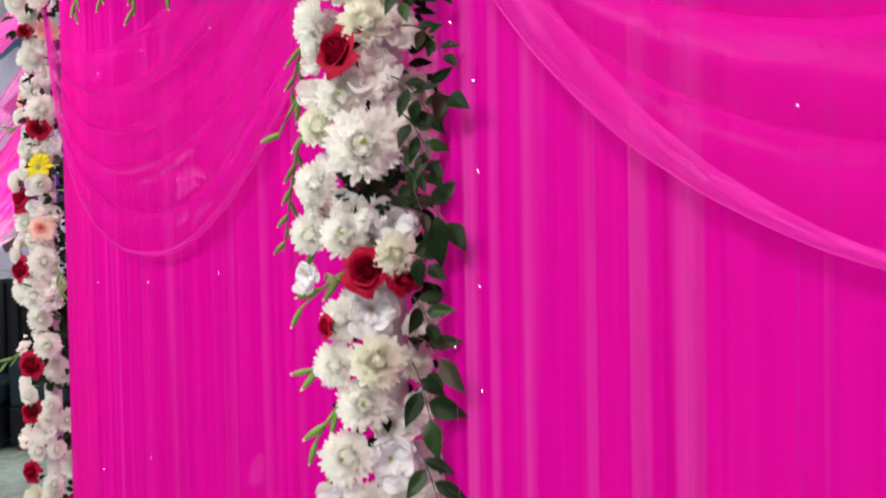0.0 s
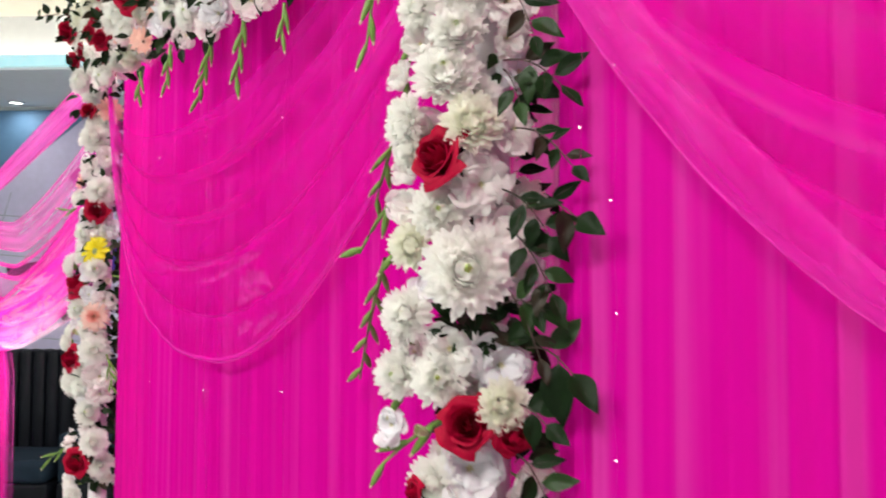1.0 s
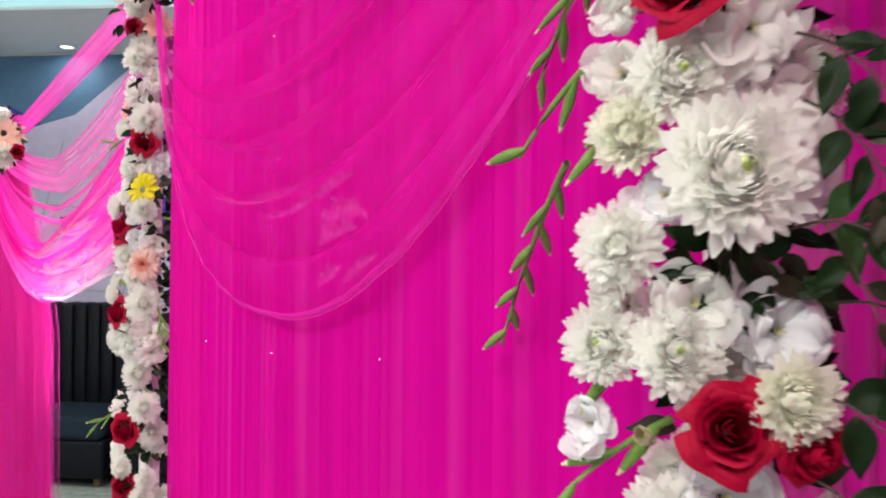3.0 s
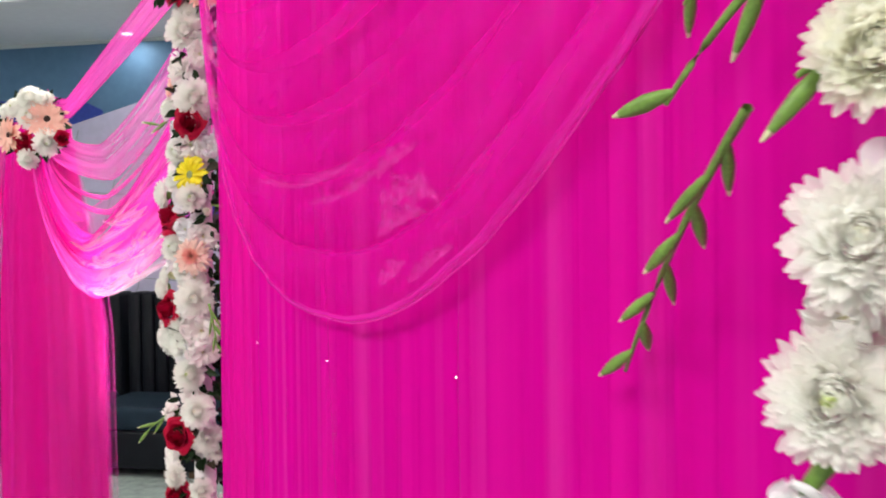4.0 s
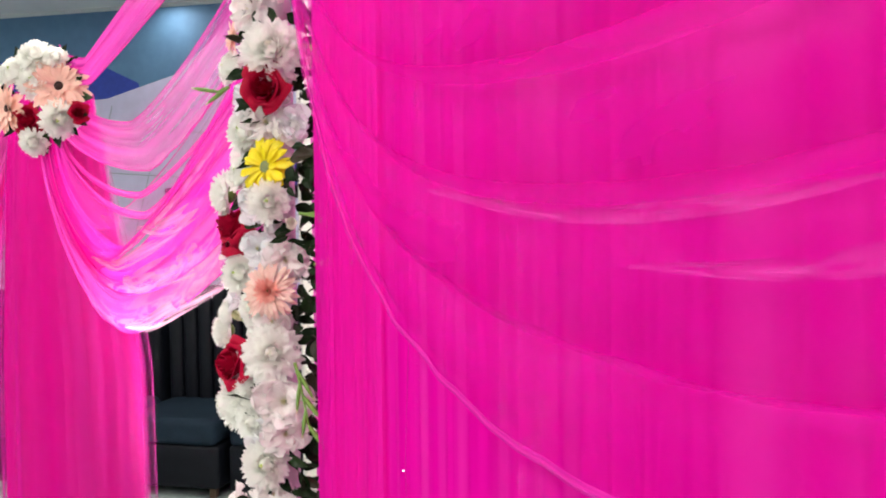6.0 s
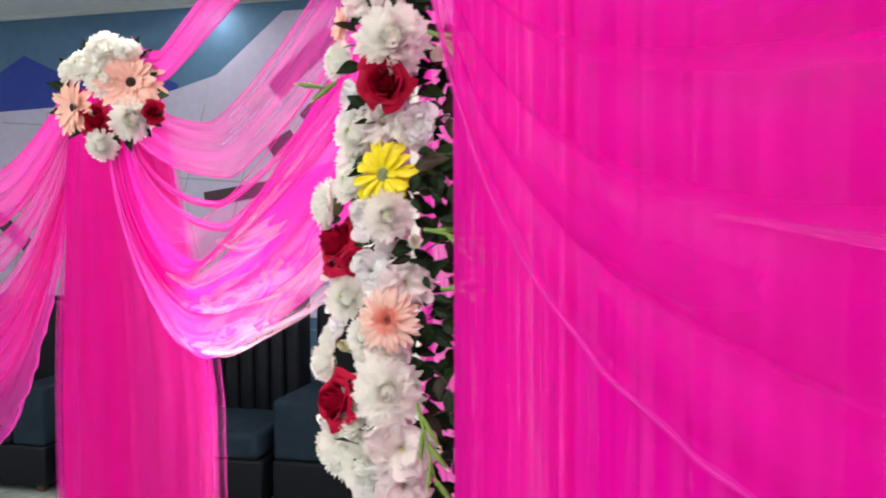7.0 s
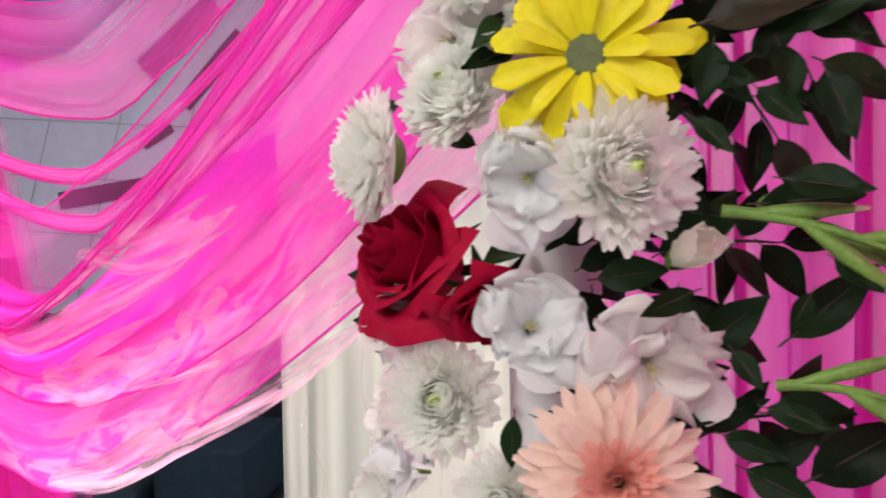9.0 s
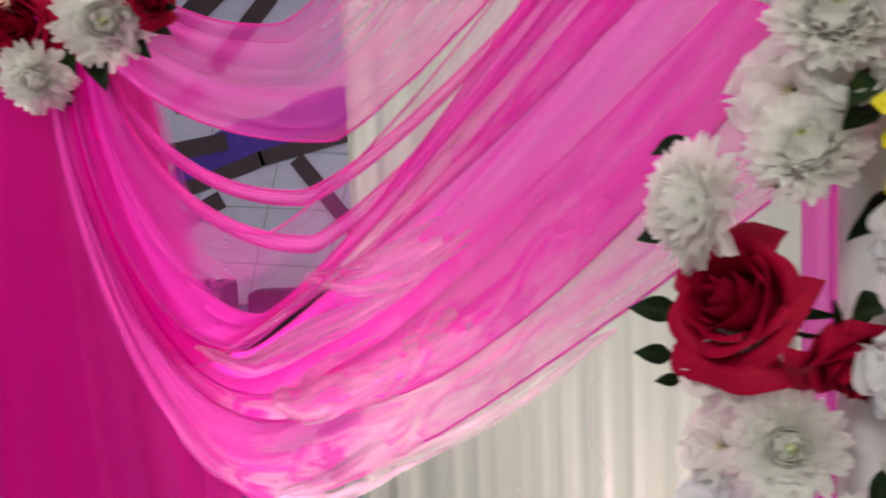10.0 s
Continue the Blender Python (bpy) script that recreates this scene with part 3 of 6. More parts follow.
KINDS = {
    "mum": [chrysanthemum(i, [M["white"], M["green_eye" if i % 2 else "cream"], M["stem"]]) for i in range(4)] * 2 + [chrysanthemum(7, [M["cream"], M["cream"], M["stem"]])],
    "lis": [lisianthus(20 + i, [M[("white", "blush", "lav", "white", "lav", "blush", "white", "blush")[i]], M["tip"], M["stem"]]) for i in range(8)],
    "rose": [rose_mesh(40 + i, [M["red"], M["leaf"]]) for i in range(3)],
    "gerbera": [daisy_mesh(50, [M["peach"], M["dark_disc"], M["stem"]], ((24, 0.42, 0.055, 14, -6, 0.07), (22, 0.34, 0.05, 26, 8, 0.06), (20, 0.16, 0.025, 40, 20, 0.05)), 0.085, 0.05)],
    "peach": [daisy_mesh(52, [M["peach_pale"], M["peach_deep"], M["stem"], M["peach_coral"]], ((20, 0.43, 0.044, 4, -26, 0.05), (20, 0.39, 0.040, 20, -12, 0.05), (20, 0.33, 0.032, 38, 4, 0.05), (26, 0.21, 0.024, 62, 24, 0.05), (30, 0.18, 0.020, 74, 44, 0.04), (30, 0.14, 0.016, 84, 70, 0.03)), 0.03, 0.012, 0.66)],
    "daisy": [daisy_mesh(54, [M["yellow"], M["disc"], M["stem"]], ((14, 0.42, 0.074, 8, -30, 0.09), (13, 0.38, 0.062, 24, -14, 0.08), (9, 0.27, 0.042, 40, 2, 0.08)), 0.10, 0.03, 0.84)],
    "bud": [bud_mesh(60 + i, [M["tip" if i else "cream"], M["stem"]]) for i in range(2)],
}
WORDS = {
    "mum": ("chrysanthemum", "white chrysanthemum with layered petals"),
    "lis": ("lisianthus", "ruffled white lisianthus"),
    "rose": ("rose", "open dark red rose"),
    "gerbera": ("gerbera", "peach gerbera with a dark centre"),
    "peach": ("gerbera", "double peach gerbera with pointed petals"),
    "daisy": ("daisy", "bright yellow daisy with a grey-green disc"),
    "bud": ("flower_bud", "half-open cream bud"),
}
rng = random.Random(11)


def set_flower(kind, parent, place, size, face, seed=None):
    """A flower of that diameter under a thing, its face turned to face."""
    meshes = KINDS[kind]
    me = meshes[rng.randrange(len(meshes)) if seed is None else seed % len(meshes)]
    q = Vector(face).normalized().to_track_quat("Z", "Y").to_matrix().to_4x4()
    spin = Matrix.Rotation(rng.uniform(0, 6.28), 4, "Z")
    sc = size * {"mum": 1.02, "lis": 1.0, "rose": 1.28, "bud": 1.0}.get(kind, 1.0)
    m = Matrix.Translation(Vector(place) - parent.matrix_basis.translation) @ q @ spin @ Matrix.Diagonal((sc, sc, sc * rng.uniform(0.9, 1.15), 1))
    return child(WORDS[kind][0], me, parent, m, WORDS[kind][1])


def set_leaf(parent, place, way, size, up=(0, 0, 1), light=False):
    """A leaf that points along way."""
    x = Vector(way).normalized()
    z = Vector(up)
    z = (z - x * z.dot(x)).normalized()
    y = z.cross(x)
    r = Matrix((x, y, z)).transposed().to_4x4()
    me = rng.choice(LIGHT_LEAVES if light else LEAVES)
    m = Matrix.Translation(Vector(place) - parent.matrix_basis.translation) @ r @ Matrix.Diagonal((size, size, size, 1))
    return child("leaf", me, parent, m)


def gladiolus(parent, place, way, length, buds=6, plump=1.0, name="gladiolus_stem", spread=0.4):
    """A drooping flower spike: a bent stem with pointed green buds on both sides, pale at the tips."""
    b = Build()
    p = Vector(place) - parent.matrix_basis.translation
    d = Vector(way).normalized()
    pts = []
    for i in range(9):
        t = i / 8
        pts.append(p + d * length * t + Vector((0, 0, -0.22 * length * t * t)))
    vs, fs = tube(pts, [(0.0035 - 0.002 * i / 8) * (0.4 + 0.6 * plump) for i in range(9)], 6)
    b.add(vs, fs, 0)
    side = d.cross(Vector((0.3, -1, 0.1))).normalized()
    for k in range(buds):
        t = 0.12 + 0.8 * k / max(1, buds - 1)
        i = min(7, int(t * 8))
        q = pts[i].lerp(pts[i + 1], t * 8 - i)
        out = (side * (1 if k % 2 else -1) * rng.uniform(0.75, 1.25) * spread + d * 0.92 + Vector((0, 0, -0.5 * spread))).normalized()
        ln = rng.uniform(0.045, 0.06) * (1 - 0.3 * t)
        bp = [q + out * ln * a for a in (0, 0.2, 0.45, 0.7, 0.88, 1.0)]
        fat = rng.uniform(0.0044, 0.0058) * plump
        vs, fs = tube(bp, [0.0018, fat * 0.75, fat, fat * 0.8, fat * 0.45, 0.0008], 8)
        b.add(vs, fs[:-8], 0)
        b.add(vs[-16:], tube(bp[-2:], [1, 1], 8)[1], 1)
    me = b.mesh(name, [M["stem"], M["tip"]])
    return child(name, me, parent, None, "green gladiolus spike with closed buds")


def spray(parent, place, way, length, leaves, size):
    """A thin twig with leaves on both sides."""
    p, d = Vector(place), Vector(way).normalized()
    drop = Vector((0, 0, -0.35 * length))
    pts = [p + d * length * t / 6 + drop * (t / 6) ** 2 for t in range(7)]
    vs, fs = tube([q - parent.matrix_basis.translation for q in pts], [0.0011] * 7, 5)
    b = Build()
    b.add(vs, fs, 0)
    child("twig", b.mesh("twig", [M["twig"]]), parent)
    side = d.cross(Vector((0, -1, 0.2))).normalized()
    for k in range(leaves):
        t = (k + 1) / leaves
        i = min(5, int(t * 6))
        q = pts[i].lerp(pts[i + 1], t * 6 - i)
        s = 1 if k % 2 else -1
        w = d * 0.6 + side * s * 0.9 + Vector((rng.uniform(-0.3, 0.3), rng.uniform(-0.4, 0.2), rng.uniform(-0.5, 0.1)))
        set_leaf(parent, q, w, size * rng.uniform(0.75, 1.2), (rng.uniform(-0.6, 0.6), -1, rng.uniform(-0.1, 0.8)))


# ---- plan ----
POST_A = Vector((-0.075, 1.28, 0))
POST_B = Vector((-1.25, 2.79, 0))
SPAN = (POST_B - POST_A).length
ALONG = (POST_B - POST_A).normalized()
FRONT = Vector((-ALONG.y, ALONG.x, 0))
if FRONT.dot(-POST_A) < 0:
    FRONT = -FRONT
TOP = 2.22


def on_line(s, off, z):
    return POST_A + ALONG * s + FRONT * off + Vector((0, 0, z))


# ---- room ----
box("floor", -8.2, 5.2, -4.2, 7.2, -0.12, 0.0, M["floor"], "pale teal polished floor", "floor", kind="structure")
box("wall_north", -8.0, 5.0, 7.0, 7.2, 0.0, 3.6, M["wall"], "back wall of the hall behind the mural", "wall", kind="structure")
box("wall_south", -8.0, 5.0, -4.2, -4.0, 0.0, 3.6, M["wall"], "plain pale hall wall", "wall", kind="structure")
box("wall_west", -8.2, -8.0, -4.2, 7.2, 0.0, 3.6, M["wall"], "plain pale hall wall", "wall", kind="structure")
box("wall_east", 5.0, 5.2, -4.2, 7.2, 0.0, 3.6, M["wall"], "plain pale hall wall", "wall", kind="structure")


def ceiling():
    """Flat ceiling with a raised tray in the middle and a light ledge round it."""
    b = Build()
    X0, X1, Y0, Y1 = -8.2, 5.2, -4.2, 7.2
    a0, a1, c0, c1 = -6.6, 3.6, -2.6, 5.85
    z, t = 3.05, 3.52
    outer = [(X0, Y0), (X1, Y0), (X1, Y1), (X0, Y1)]
    inner = [(a0, c0), (a1, c0), (a1, c1), (a0, c1)]
    vs = [(x, y, z) for x, y in outer] + [(x, y, z) for x, y in inner] + [(x, y, z + 0.1) for x, y in inner]
    lip = [(a0 - 0.3, c0 - 0.3), (a1 + 0.3, c0 - 0.3), (a1 + 0.3, c1 + 0.3), (a0 - 0.3, c1 + 0.3)]
    vs += [(x, y, z + 0.1) for x, y in lip] + [(x, y, t) for x, y in lip]
    fs = []
    for i in range(4):
        j = (i + 1) % 4
        fs += [(i, j, 4 + j, 4 + i), (4 + i, 4 + j, 8 + j, 8 + i), (8 + i, 8 + j, 12 + j, 12 + i), (12 + i, 12 + j, 16 + j, 16 + i)]
    b.add(vs, fs, 0)
    b.add([(x, y, t) for x, y in lip], [(0, 1, 2, 3)], 1)
    b.add([(x, y, 3.8) for x, y in outer], [(0, 1, 2, 3)], 0)
    me = mesh_of("ceiling", b.v, b.f, [M["ceiling"], M["tray"]], b.m, False)
    tagged(new("ceiling", me), "pale ceiling with a raised tray", "ceiling", "", "structure")
    strip = thing("cove_light", (0, 0, z + 0.12), "cyan LED strip glowing along the ceiling tray", "light strip")
    for x0, x1, y0, y1 in ((a0, a1, c1 - 0.012, c1 - 0.003), (a0, a1, c0 + 0.003, c0 + 0.012), (a0 + 0.003, a0 + 0.012, c0, c1), (a1 - 0.012, a1 - 0.003, c0, c1)):
        bm = box_bm(x0, x1, y0, y1, -0.10, -0.025)
        part("led_strip", bm, M["cove"], strip)
    for x0, x1, y0, y1 in ((a0, a1, c1 + 0.12, c1 + 0.18), (a0, a1, c0 - 0.18, c0 - 0.12), (a0 - 0.18, a0 - 0.12, c0, c1), (a1 + 0.12, a1 + 0.18, c0, c1)):
        part("up_strip", box_bm(x0, x1, y0, y1, -0.015, 0.01), M["cove_up"], strip)


ceiling()


# made-up fixture, kept out of view; carries the broad fill light
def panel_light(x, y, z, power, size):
    ob = thing("added_panel_light", (x, y, z), "unseen square LED ceiling panel added as fill light", "ceiling light", "ceiling lights")
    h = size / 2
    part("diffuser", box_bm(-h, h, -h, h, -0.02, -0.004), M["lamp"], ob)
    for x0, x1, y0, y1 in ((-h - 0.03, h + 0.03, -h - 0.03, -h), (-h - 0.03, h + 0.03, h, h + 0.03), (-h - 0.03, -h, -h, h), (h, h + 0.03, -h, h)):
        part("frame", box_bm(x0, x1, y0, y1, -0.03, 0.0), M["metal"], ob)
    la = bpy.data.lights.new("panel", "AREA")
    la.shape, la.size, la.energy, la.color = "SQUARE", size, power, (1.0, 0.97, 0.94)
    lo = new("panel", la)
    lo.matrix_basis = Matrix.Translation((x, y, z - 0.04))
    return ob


def downlight(x, y, z, power, size=0.12):
    ob = thing("ceiling_light", (x, y, z), "round recessed white ceiling light, switched on", "ceiling light", "ceiling lights")
    bm = bmesh.new()
    bmesh.ops.create_circle(bm, cap_ends=True, segments=24, radius=size * 0.42)
    bmesh.ops.translate(bm, verts=bm.verts, vec=(0, 0, -0.006))
    part("diffuser", bm, M["lamp"], ob)
    b = Build()
    vs, fs = [], []
    for r, h in ((0.42, -0.002), (0.42, -0.012), (0.55, -0.012), (0.57, -0.002)):
        for k in range(24):
            t = 2 * math.pi * k / 24
            vs.append((r * size * math.cos(t), r * size * math.sin(t), h))
    for i in range(3):
        for k in range(24):
            fs.append((i * 24 + k, i * 24 + (k + 1) % 24, (i + 1) * 24 + (k + 1) % 24, (i + 1) * 24 + k))
    b.add(vs, fs)
    child("rim", b.mesh("rim", [M["metal"]]), ob)
    la = bpy.data.lights.new("downlight", "AREA")
    la.shape, la.size, la.energy, la.color = "DISK", size, power, (1.0, 0.97, 0.93)
    lo = new("downlight", la)
    lo.matrix_basis = Matrix.Translation((x, y, z - 0.03))
    return ob


for x, y, z, p, size in FILL_PANELS:
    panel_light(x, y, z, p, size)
for x, y, z, p in DOWNLIGHTS:
    downlight(x, y, z, p)


# mural on the back wall
def flat_piece(name, parent, pts, mat, lift):
    me = mesh_of(name, [(x, -lift, z) for x, z in pts], [tuple(range(len(pts)))], [mat], None, False)
    return child(name, me, parent)


def bar(name, parent, x0, z0, x1, z1, w, mat, lift):
    d = Vector((x1 - x0, z1 - z0)).normalized() * w / 2
    n = Vector((-d.y, d.x))
    return flat_piece(name, parent, [(x0 - n.x, z0 - n.y), (x1 - n.x, z1 - n.y), (x1 + n.x, z1 + n.y), (x0 + n.x, z0 + n.y)], mat, lift)


mural = thing("mural", (0, 6.99, 0), "blue and white wall mural with dark slanting bars", "mural")
flat_piece("blue_field", mural, [(-7.9, 0.02), (4.9, 0.02), (4.9, 3.02), (-7.9, 3.02)], M["sky_blue"], 0.0)
flat_piece("blue_hill", mural, [(-6.2, 2.2), (-4.1, 2.2), (-4.15, 2.5), (-4.4, 2.62), (-4.75, 2.55), (-5.1, 2.62), (-5.4, 2.76), (-5.7, 2.6)], M["deep_blue"], 0.004)
flat_piece("white_slope", mural, [(-5.5, 0.9), (-2.2, 0.9), (-2.2, 2.95), (-3.35, 2.95), (-3.85, 2.55), (-4.4, 2.4), (-5.9, 2.35), (-6.4, 1.4)], M["sail"], 0.008)
for i in range(9):
    bar("grey_line", mural, -5.6 + 0.42 * i, 0.95, -5.2 + 0.42 * i, 2.35, 0.008, M["seam"], 0.012)
for i in range(5):
    bar("grey_line", mural, -5.6, 1.0 + 0.32 * i, -2.25, 0.75 + 0.32 * i, 0.008, M["seam"], 0.013)
flat_piece("blue_wave", mural, [(-3.53, 1.56), (-3.2, 1.66), (-2.4, 1.86), (-2.4, 2.09), (-2.5, 2.09), (-2.62, 2.07), (-2.74, 2.03), (-2.83, 1.98), (-2.92, 1.945), (-3.05, 1.935), (-3.13, 1.905), (-3.2, 1.875), (-3.33, 1.81), (-3.45, 1.73)], M["violet"], 0.016)
for x0, z0, x1, z1, w in ((-5.85, 1.74, -5.4, 1.38, 0.11), (-3.95, 1.70, -3.15, 1.82, 0.10), (-3.45, 1.545, -2.95, 1.72, 0.085), (-2.97, 1.715, -2.35, 1.86, 0.085), (-2.76, 1.71, -2.45, 1.30, 0.09),
                          (-3.45, 2.02, -3.28, 2.12, 0.10), (-3.2, 2.22, -2.85, 2.6, 0.10), (-3.42, 2.42, -3.0, 2.78, 0.14), (-3.5, 1.35, -3.2, 1.5, 0.1)):
    bar("dark_bar", mural, x0, z0, x1, z1, w, M["spar"], 0.022)


# ---- cloth ----
def pleated(name, s0, s1, z0, z1, off, mat, pleats, depth, seed, parent=None, place=None, flare=0.0, rows=14):
    """Hanging pleated cloth between two stations of the post line; place(s, off, z) gives the world point."""
    rnd = random.Random(seed)
    place = place or on_line
    nu = pleats * 9
    ph = [rnd.uniform(0, 6.28) for _ in range(6)]
    vs, uvs = [], []
    for i in range(nu + 1):
        u = i / nu
        warp = u + 0.9 / pleats * noise.noise((u * pleats * 0.45 + seed * 7.1, 0.4, 0.0)) + 0.010 * math.sin(5 * u * 6.28 + ph[0])
        amp = depth * max(0.12, 0.55 + 1.1 * noise.noise((u * pleats * 0.22 + seed * 3.3, 2.0, 0.0)))
        for j in range(rows + 1):
            t = j / rows
            k = 0.65 + 0.35 * t + flare * t
            lean = 0.35 * noise.noise((u * pleats * 0.3, t * 1.4, seed * 1.0))
            d = amp * k * math.sin((warp * pleats + lean) * 6.28) + 0.4 * amp * math.sin(warp * pleats * 2.3 * 6.28 + ph[5] + t)
            s = s0 + (s1 - s0) * u + 0.3 * depth * math.cos(warp * pleats * 6.28) * k
            vs.append(place(s, off + d, z1 + (z0 - z1) * t))
            uvs.append((u * abs(s1 - s0), t * (z1 - z0)))
    return mesh_of(name, vs, grid_faces(nu + 1, rows + 1), [mat], None, True, uvs)


def cloth_thing(name, me, label, category="curtain", group=""):
    return tagged(new(name, me), label, category, group)


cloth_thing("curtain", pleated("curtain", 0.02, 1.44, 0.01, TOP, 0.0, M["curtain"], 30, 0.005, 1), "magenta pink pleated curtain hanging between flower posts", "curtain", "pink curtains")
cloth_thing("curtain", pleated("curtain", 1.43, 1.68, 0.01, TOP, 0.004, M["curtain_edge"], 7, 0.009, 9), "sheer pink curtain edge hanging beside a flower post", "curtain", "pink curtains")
cloth_thing("curtain", pleated("curtain", -1.78, -0.13, 0.01, TOP, 0.0, M["curtain_sheen"], 34, 0.006, 2), "magenta pink pleated curtain with painted sheen streaks beside a flower post", "curtain", "pink curtains")


def lining(label, s0, s1, off, mat, panels, pleats, depth, seed):
    """Lining behind the curtains, hung as several widths of cloth side by side."""
    base = on_line((s0 + s1) / 2, off, 0)
    ob = thing("curtain_lining", base, label, "curtain", "curtain linings")
    w = (s1 - s0) / panels
    for k in range(panels):
        me = pleated("cloth_width", s0 + w * k, s0 + w * (k + 1) + 0.01, 0.01, TOP, off + 0.004 * (k % 2), M[mat], pleats, depth, seed + 50 * k, None, lambda s, o, z: on_line(s, o, z) - base)
        child("cloth_width", me, ob)


lining("pink lining behind the curtains", -1.9, 1.20, -0.09, "lining", 4, 24, 0.012, 3)
lining("sheer pink pleated lining beside a flower post, tinted lighter as backlit", 1.22, 2.02, -0.10, "lining_backlit", 2, 13, 0.016, 4)


def swag(name, s_in, s_out, mat, seed, bend, top, hem, fold_count=5.0):
    """Sheer cloth hung in a deep curve from two upper corners (s_in, s_out), with soft folds running along it.
    top and hem give for the upper and lower border: the station and height of the lowest point, and the heights at both ends.
    bend: how the border climbs to either end."""
    rnd = random.Random(seed)
    nu, nv = 110, 84
    ph = [rnd.uniform(0, 6.28) for _ in range(4)]

    def border(s, v):
        sm, zm, z_in, z_out = (a + (b - a) * v for a, b in zip(top, hem))
        if (s - sm) * (s_in - sm) > 0:
            f = min(1.0, (s - sm) / (s_in - sm))
            return zm + (z_in - zm) * ((1 - (1 - f ** 2.5) ** 0.55) if bend == "steep" else f ** 2.5), f
        f = min(1.0, (sm - s) / (sm - s_out))
        return zm + (z_out - zm) * f ** 1.95, f

    vs, uvs = [], []
    for i in range(nu + 1):
        u = i / nu
        s = s_in + (s_out - s_in) * u ** 1.5
        for j in range(nv + 1):
            v = j / nv
            z, f = border(s, v)
            open_ = 1 - f ** 2.2
            phase = v * fold_count * 6.28 + 1.1 * math.sin(2.6 * s + ph[0]) + ph[1] + 1.5 * noise.noise((v * 5.0, s * 0.8, seed * 1.0))
            fold = math.sin(phase) * 0.024 + math.sin(phase * 2.1 + 2 * s + ph[2]) * 0.006
            z += 0.030 * (1 - v ** 6) * (0.25 + 0.75 * open_) * math.sin(phase + 1.3)
            crease = 0.006 * v * (1 - abs(noise.noise((s * 9.0, v * 11.0, seed * 2.0))) * 2.2) + 0.004 * noise.noise((s * 22.0, v * 26.0, seed * 2.0))
            if v > 0.965:
                fold += 0.004
            vs.append(on_line(s, 0.030 - 0.006 * v + 0.75 * fold * (0.35 + 0.65 * open_) * (1 - 0.5 * v) + crease * open_, z))
            uvs.append((abs(s - s_in), v))
    edge = [vs[i * (nv + 1) + nv] for i in range(nu + 1)]
    return mesh_of(name, vs, grid_faces(nu + 1, nv + 1), [mat], None, True, uvs), edge


def hem_band(edge, widths, mat):
    """The turned-over strip along a swag's hem; widths: its height from one end to the other."""
    vs, uvs = [], []
    n = len(edge)
    for i, p in enumerate(edge):
        k = i / (n - 1) * (len(widths) - 1)
        a = min(int(k), len(widths) - 2)
        w = widths[a] + (widths[a + 1] - widths[a]) * (k - a)
        d = (edge[min(i + 1, n - 1)] - edge[max(i - 1, 0)]).normalized()
        up = d.cross(FRONT)
        up = up if up.z > 0 else -up
        for j in range(6):
            q = j / 5
            vs.append(p + up * w * q + FRONT * (0.004 + 0.007 * math.sin(q * 3.1) * min(1, w / 0.04)))
            uvs.append((i * 0.016, 0.8 + 0.2 * q))
    return mesh_of("hem_band", vs, grid_faces(n, 6), [mat], None, True, uvs)


def hem_roll(points, radius, parent, mat):
    vs, fs = tube(points, [radius] * len(points), 6)
    b = Build()
    b.add(vs, fs)
    me = mesh_of("hem", b.v, b.f, [mat], None, True, [(i * 0.01, 0.5) for i in range(len(vs))])
    ob = new("hem", me)
    ob.parent = parent
    return ob


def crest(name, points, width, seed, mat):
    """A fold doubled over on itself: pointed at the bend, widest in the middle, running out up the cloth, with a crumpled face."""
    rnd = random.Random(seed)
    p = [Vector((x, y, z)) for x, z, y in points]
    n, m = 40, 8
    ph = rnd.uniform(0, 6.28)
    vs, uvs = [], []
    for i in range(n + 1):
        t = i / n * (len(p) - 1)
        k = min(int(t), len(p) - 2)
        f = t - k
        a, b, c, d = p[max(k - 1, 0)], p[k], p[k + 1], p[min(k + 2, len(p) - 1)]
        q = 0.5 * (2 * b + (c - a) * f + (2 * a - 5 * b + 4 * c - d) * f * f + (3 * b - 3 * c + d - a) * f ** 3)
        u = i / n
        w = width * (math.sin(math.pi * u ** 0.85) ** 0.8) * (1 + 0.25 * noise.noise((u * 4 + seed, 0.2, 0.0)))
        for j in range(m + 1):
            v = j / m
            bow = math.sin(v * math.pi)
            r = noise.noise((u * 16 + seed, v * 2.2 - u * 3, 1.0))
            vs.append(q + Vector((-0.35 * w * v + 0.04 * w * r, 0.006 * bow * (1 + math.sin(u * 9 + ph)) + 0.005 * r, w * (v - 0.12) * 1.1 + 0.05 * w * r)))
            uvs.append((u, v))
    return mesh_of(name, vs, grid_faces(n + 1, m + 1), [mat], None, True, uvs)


for s_in, s_out, seed, bend, top, hem, widths in ((1.76, 0.03, 5, "steep", (1.15, 1.90, 2.20, 2.19), (0.90, 1.40, 2.13, 1.88), (0.005, 0.006, 0.007, 0.009, 0.012, 0.010)),
                                                 (-0.08, -1.86, 6, "", (-0.85, 1.92, 2.20, 2.19), (-1.0, 1.385, 1.985, 2.0), (0.075, 0.075, 0.068, 0.060, 0.045, 0.028, 0.014, 0.012, 0.012, 0.012, 0.012, 0.012, 0.012))):
    me, edge = swag("swag", s_in, s_out, M["swag"], seed, bend, top, hem)
    ob = cloth_thing("swag", me, "sheer pink swag draped in front of a pink curtain", "drape", "pink swags")
    child("hem_band", hem_band(edge, widths, M["swag_band"]), ob)
    hem_roll(edge, 0.0010, ob, M["swag_hem"])
    crumpled = ob if s_in > 0 else crumpled

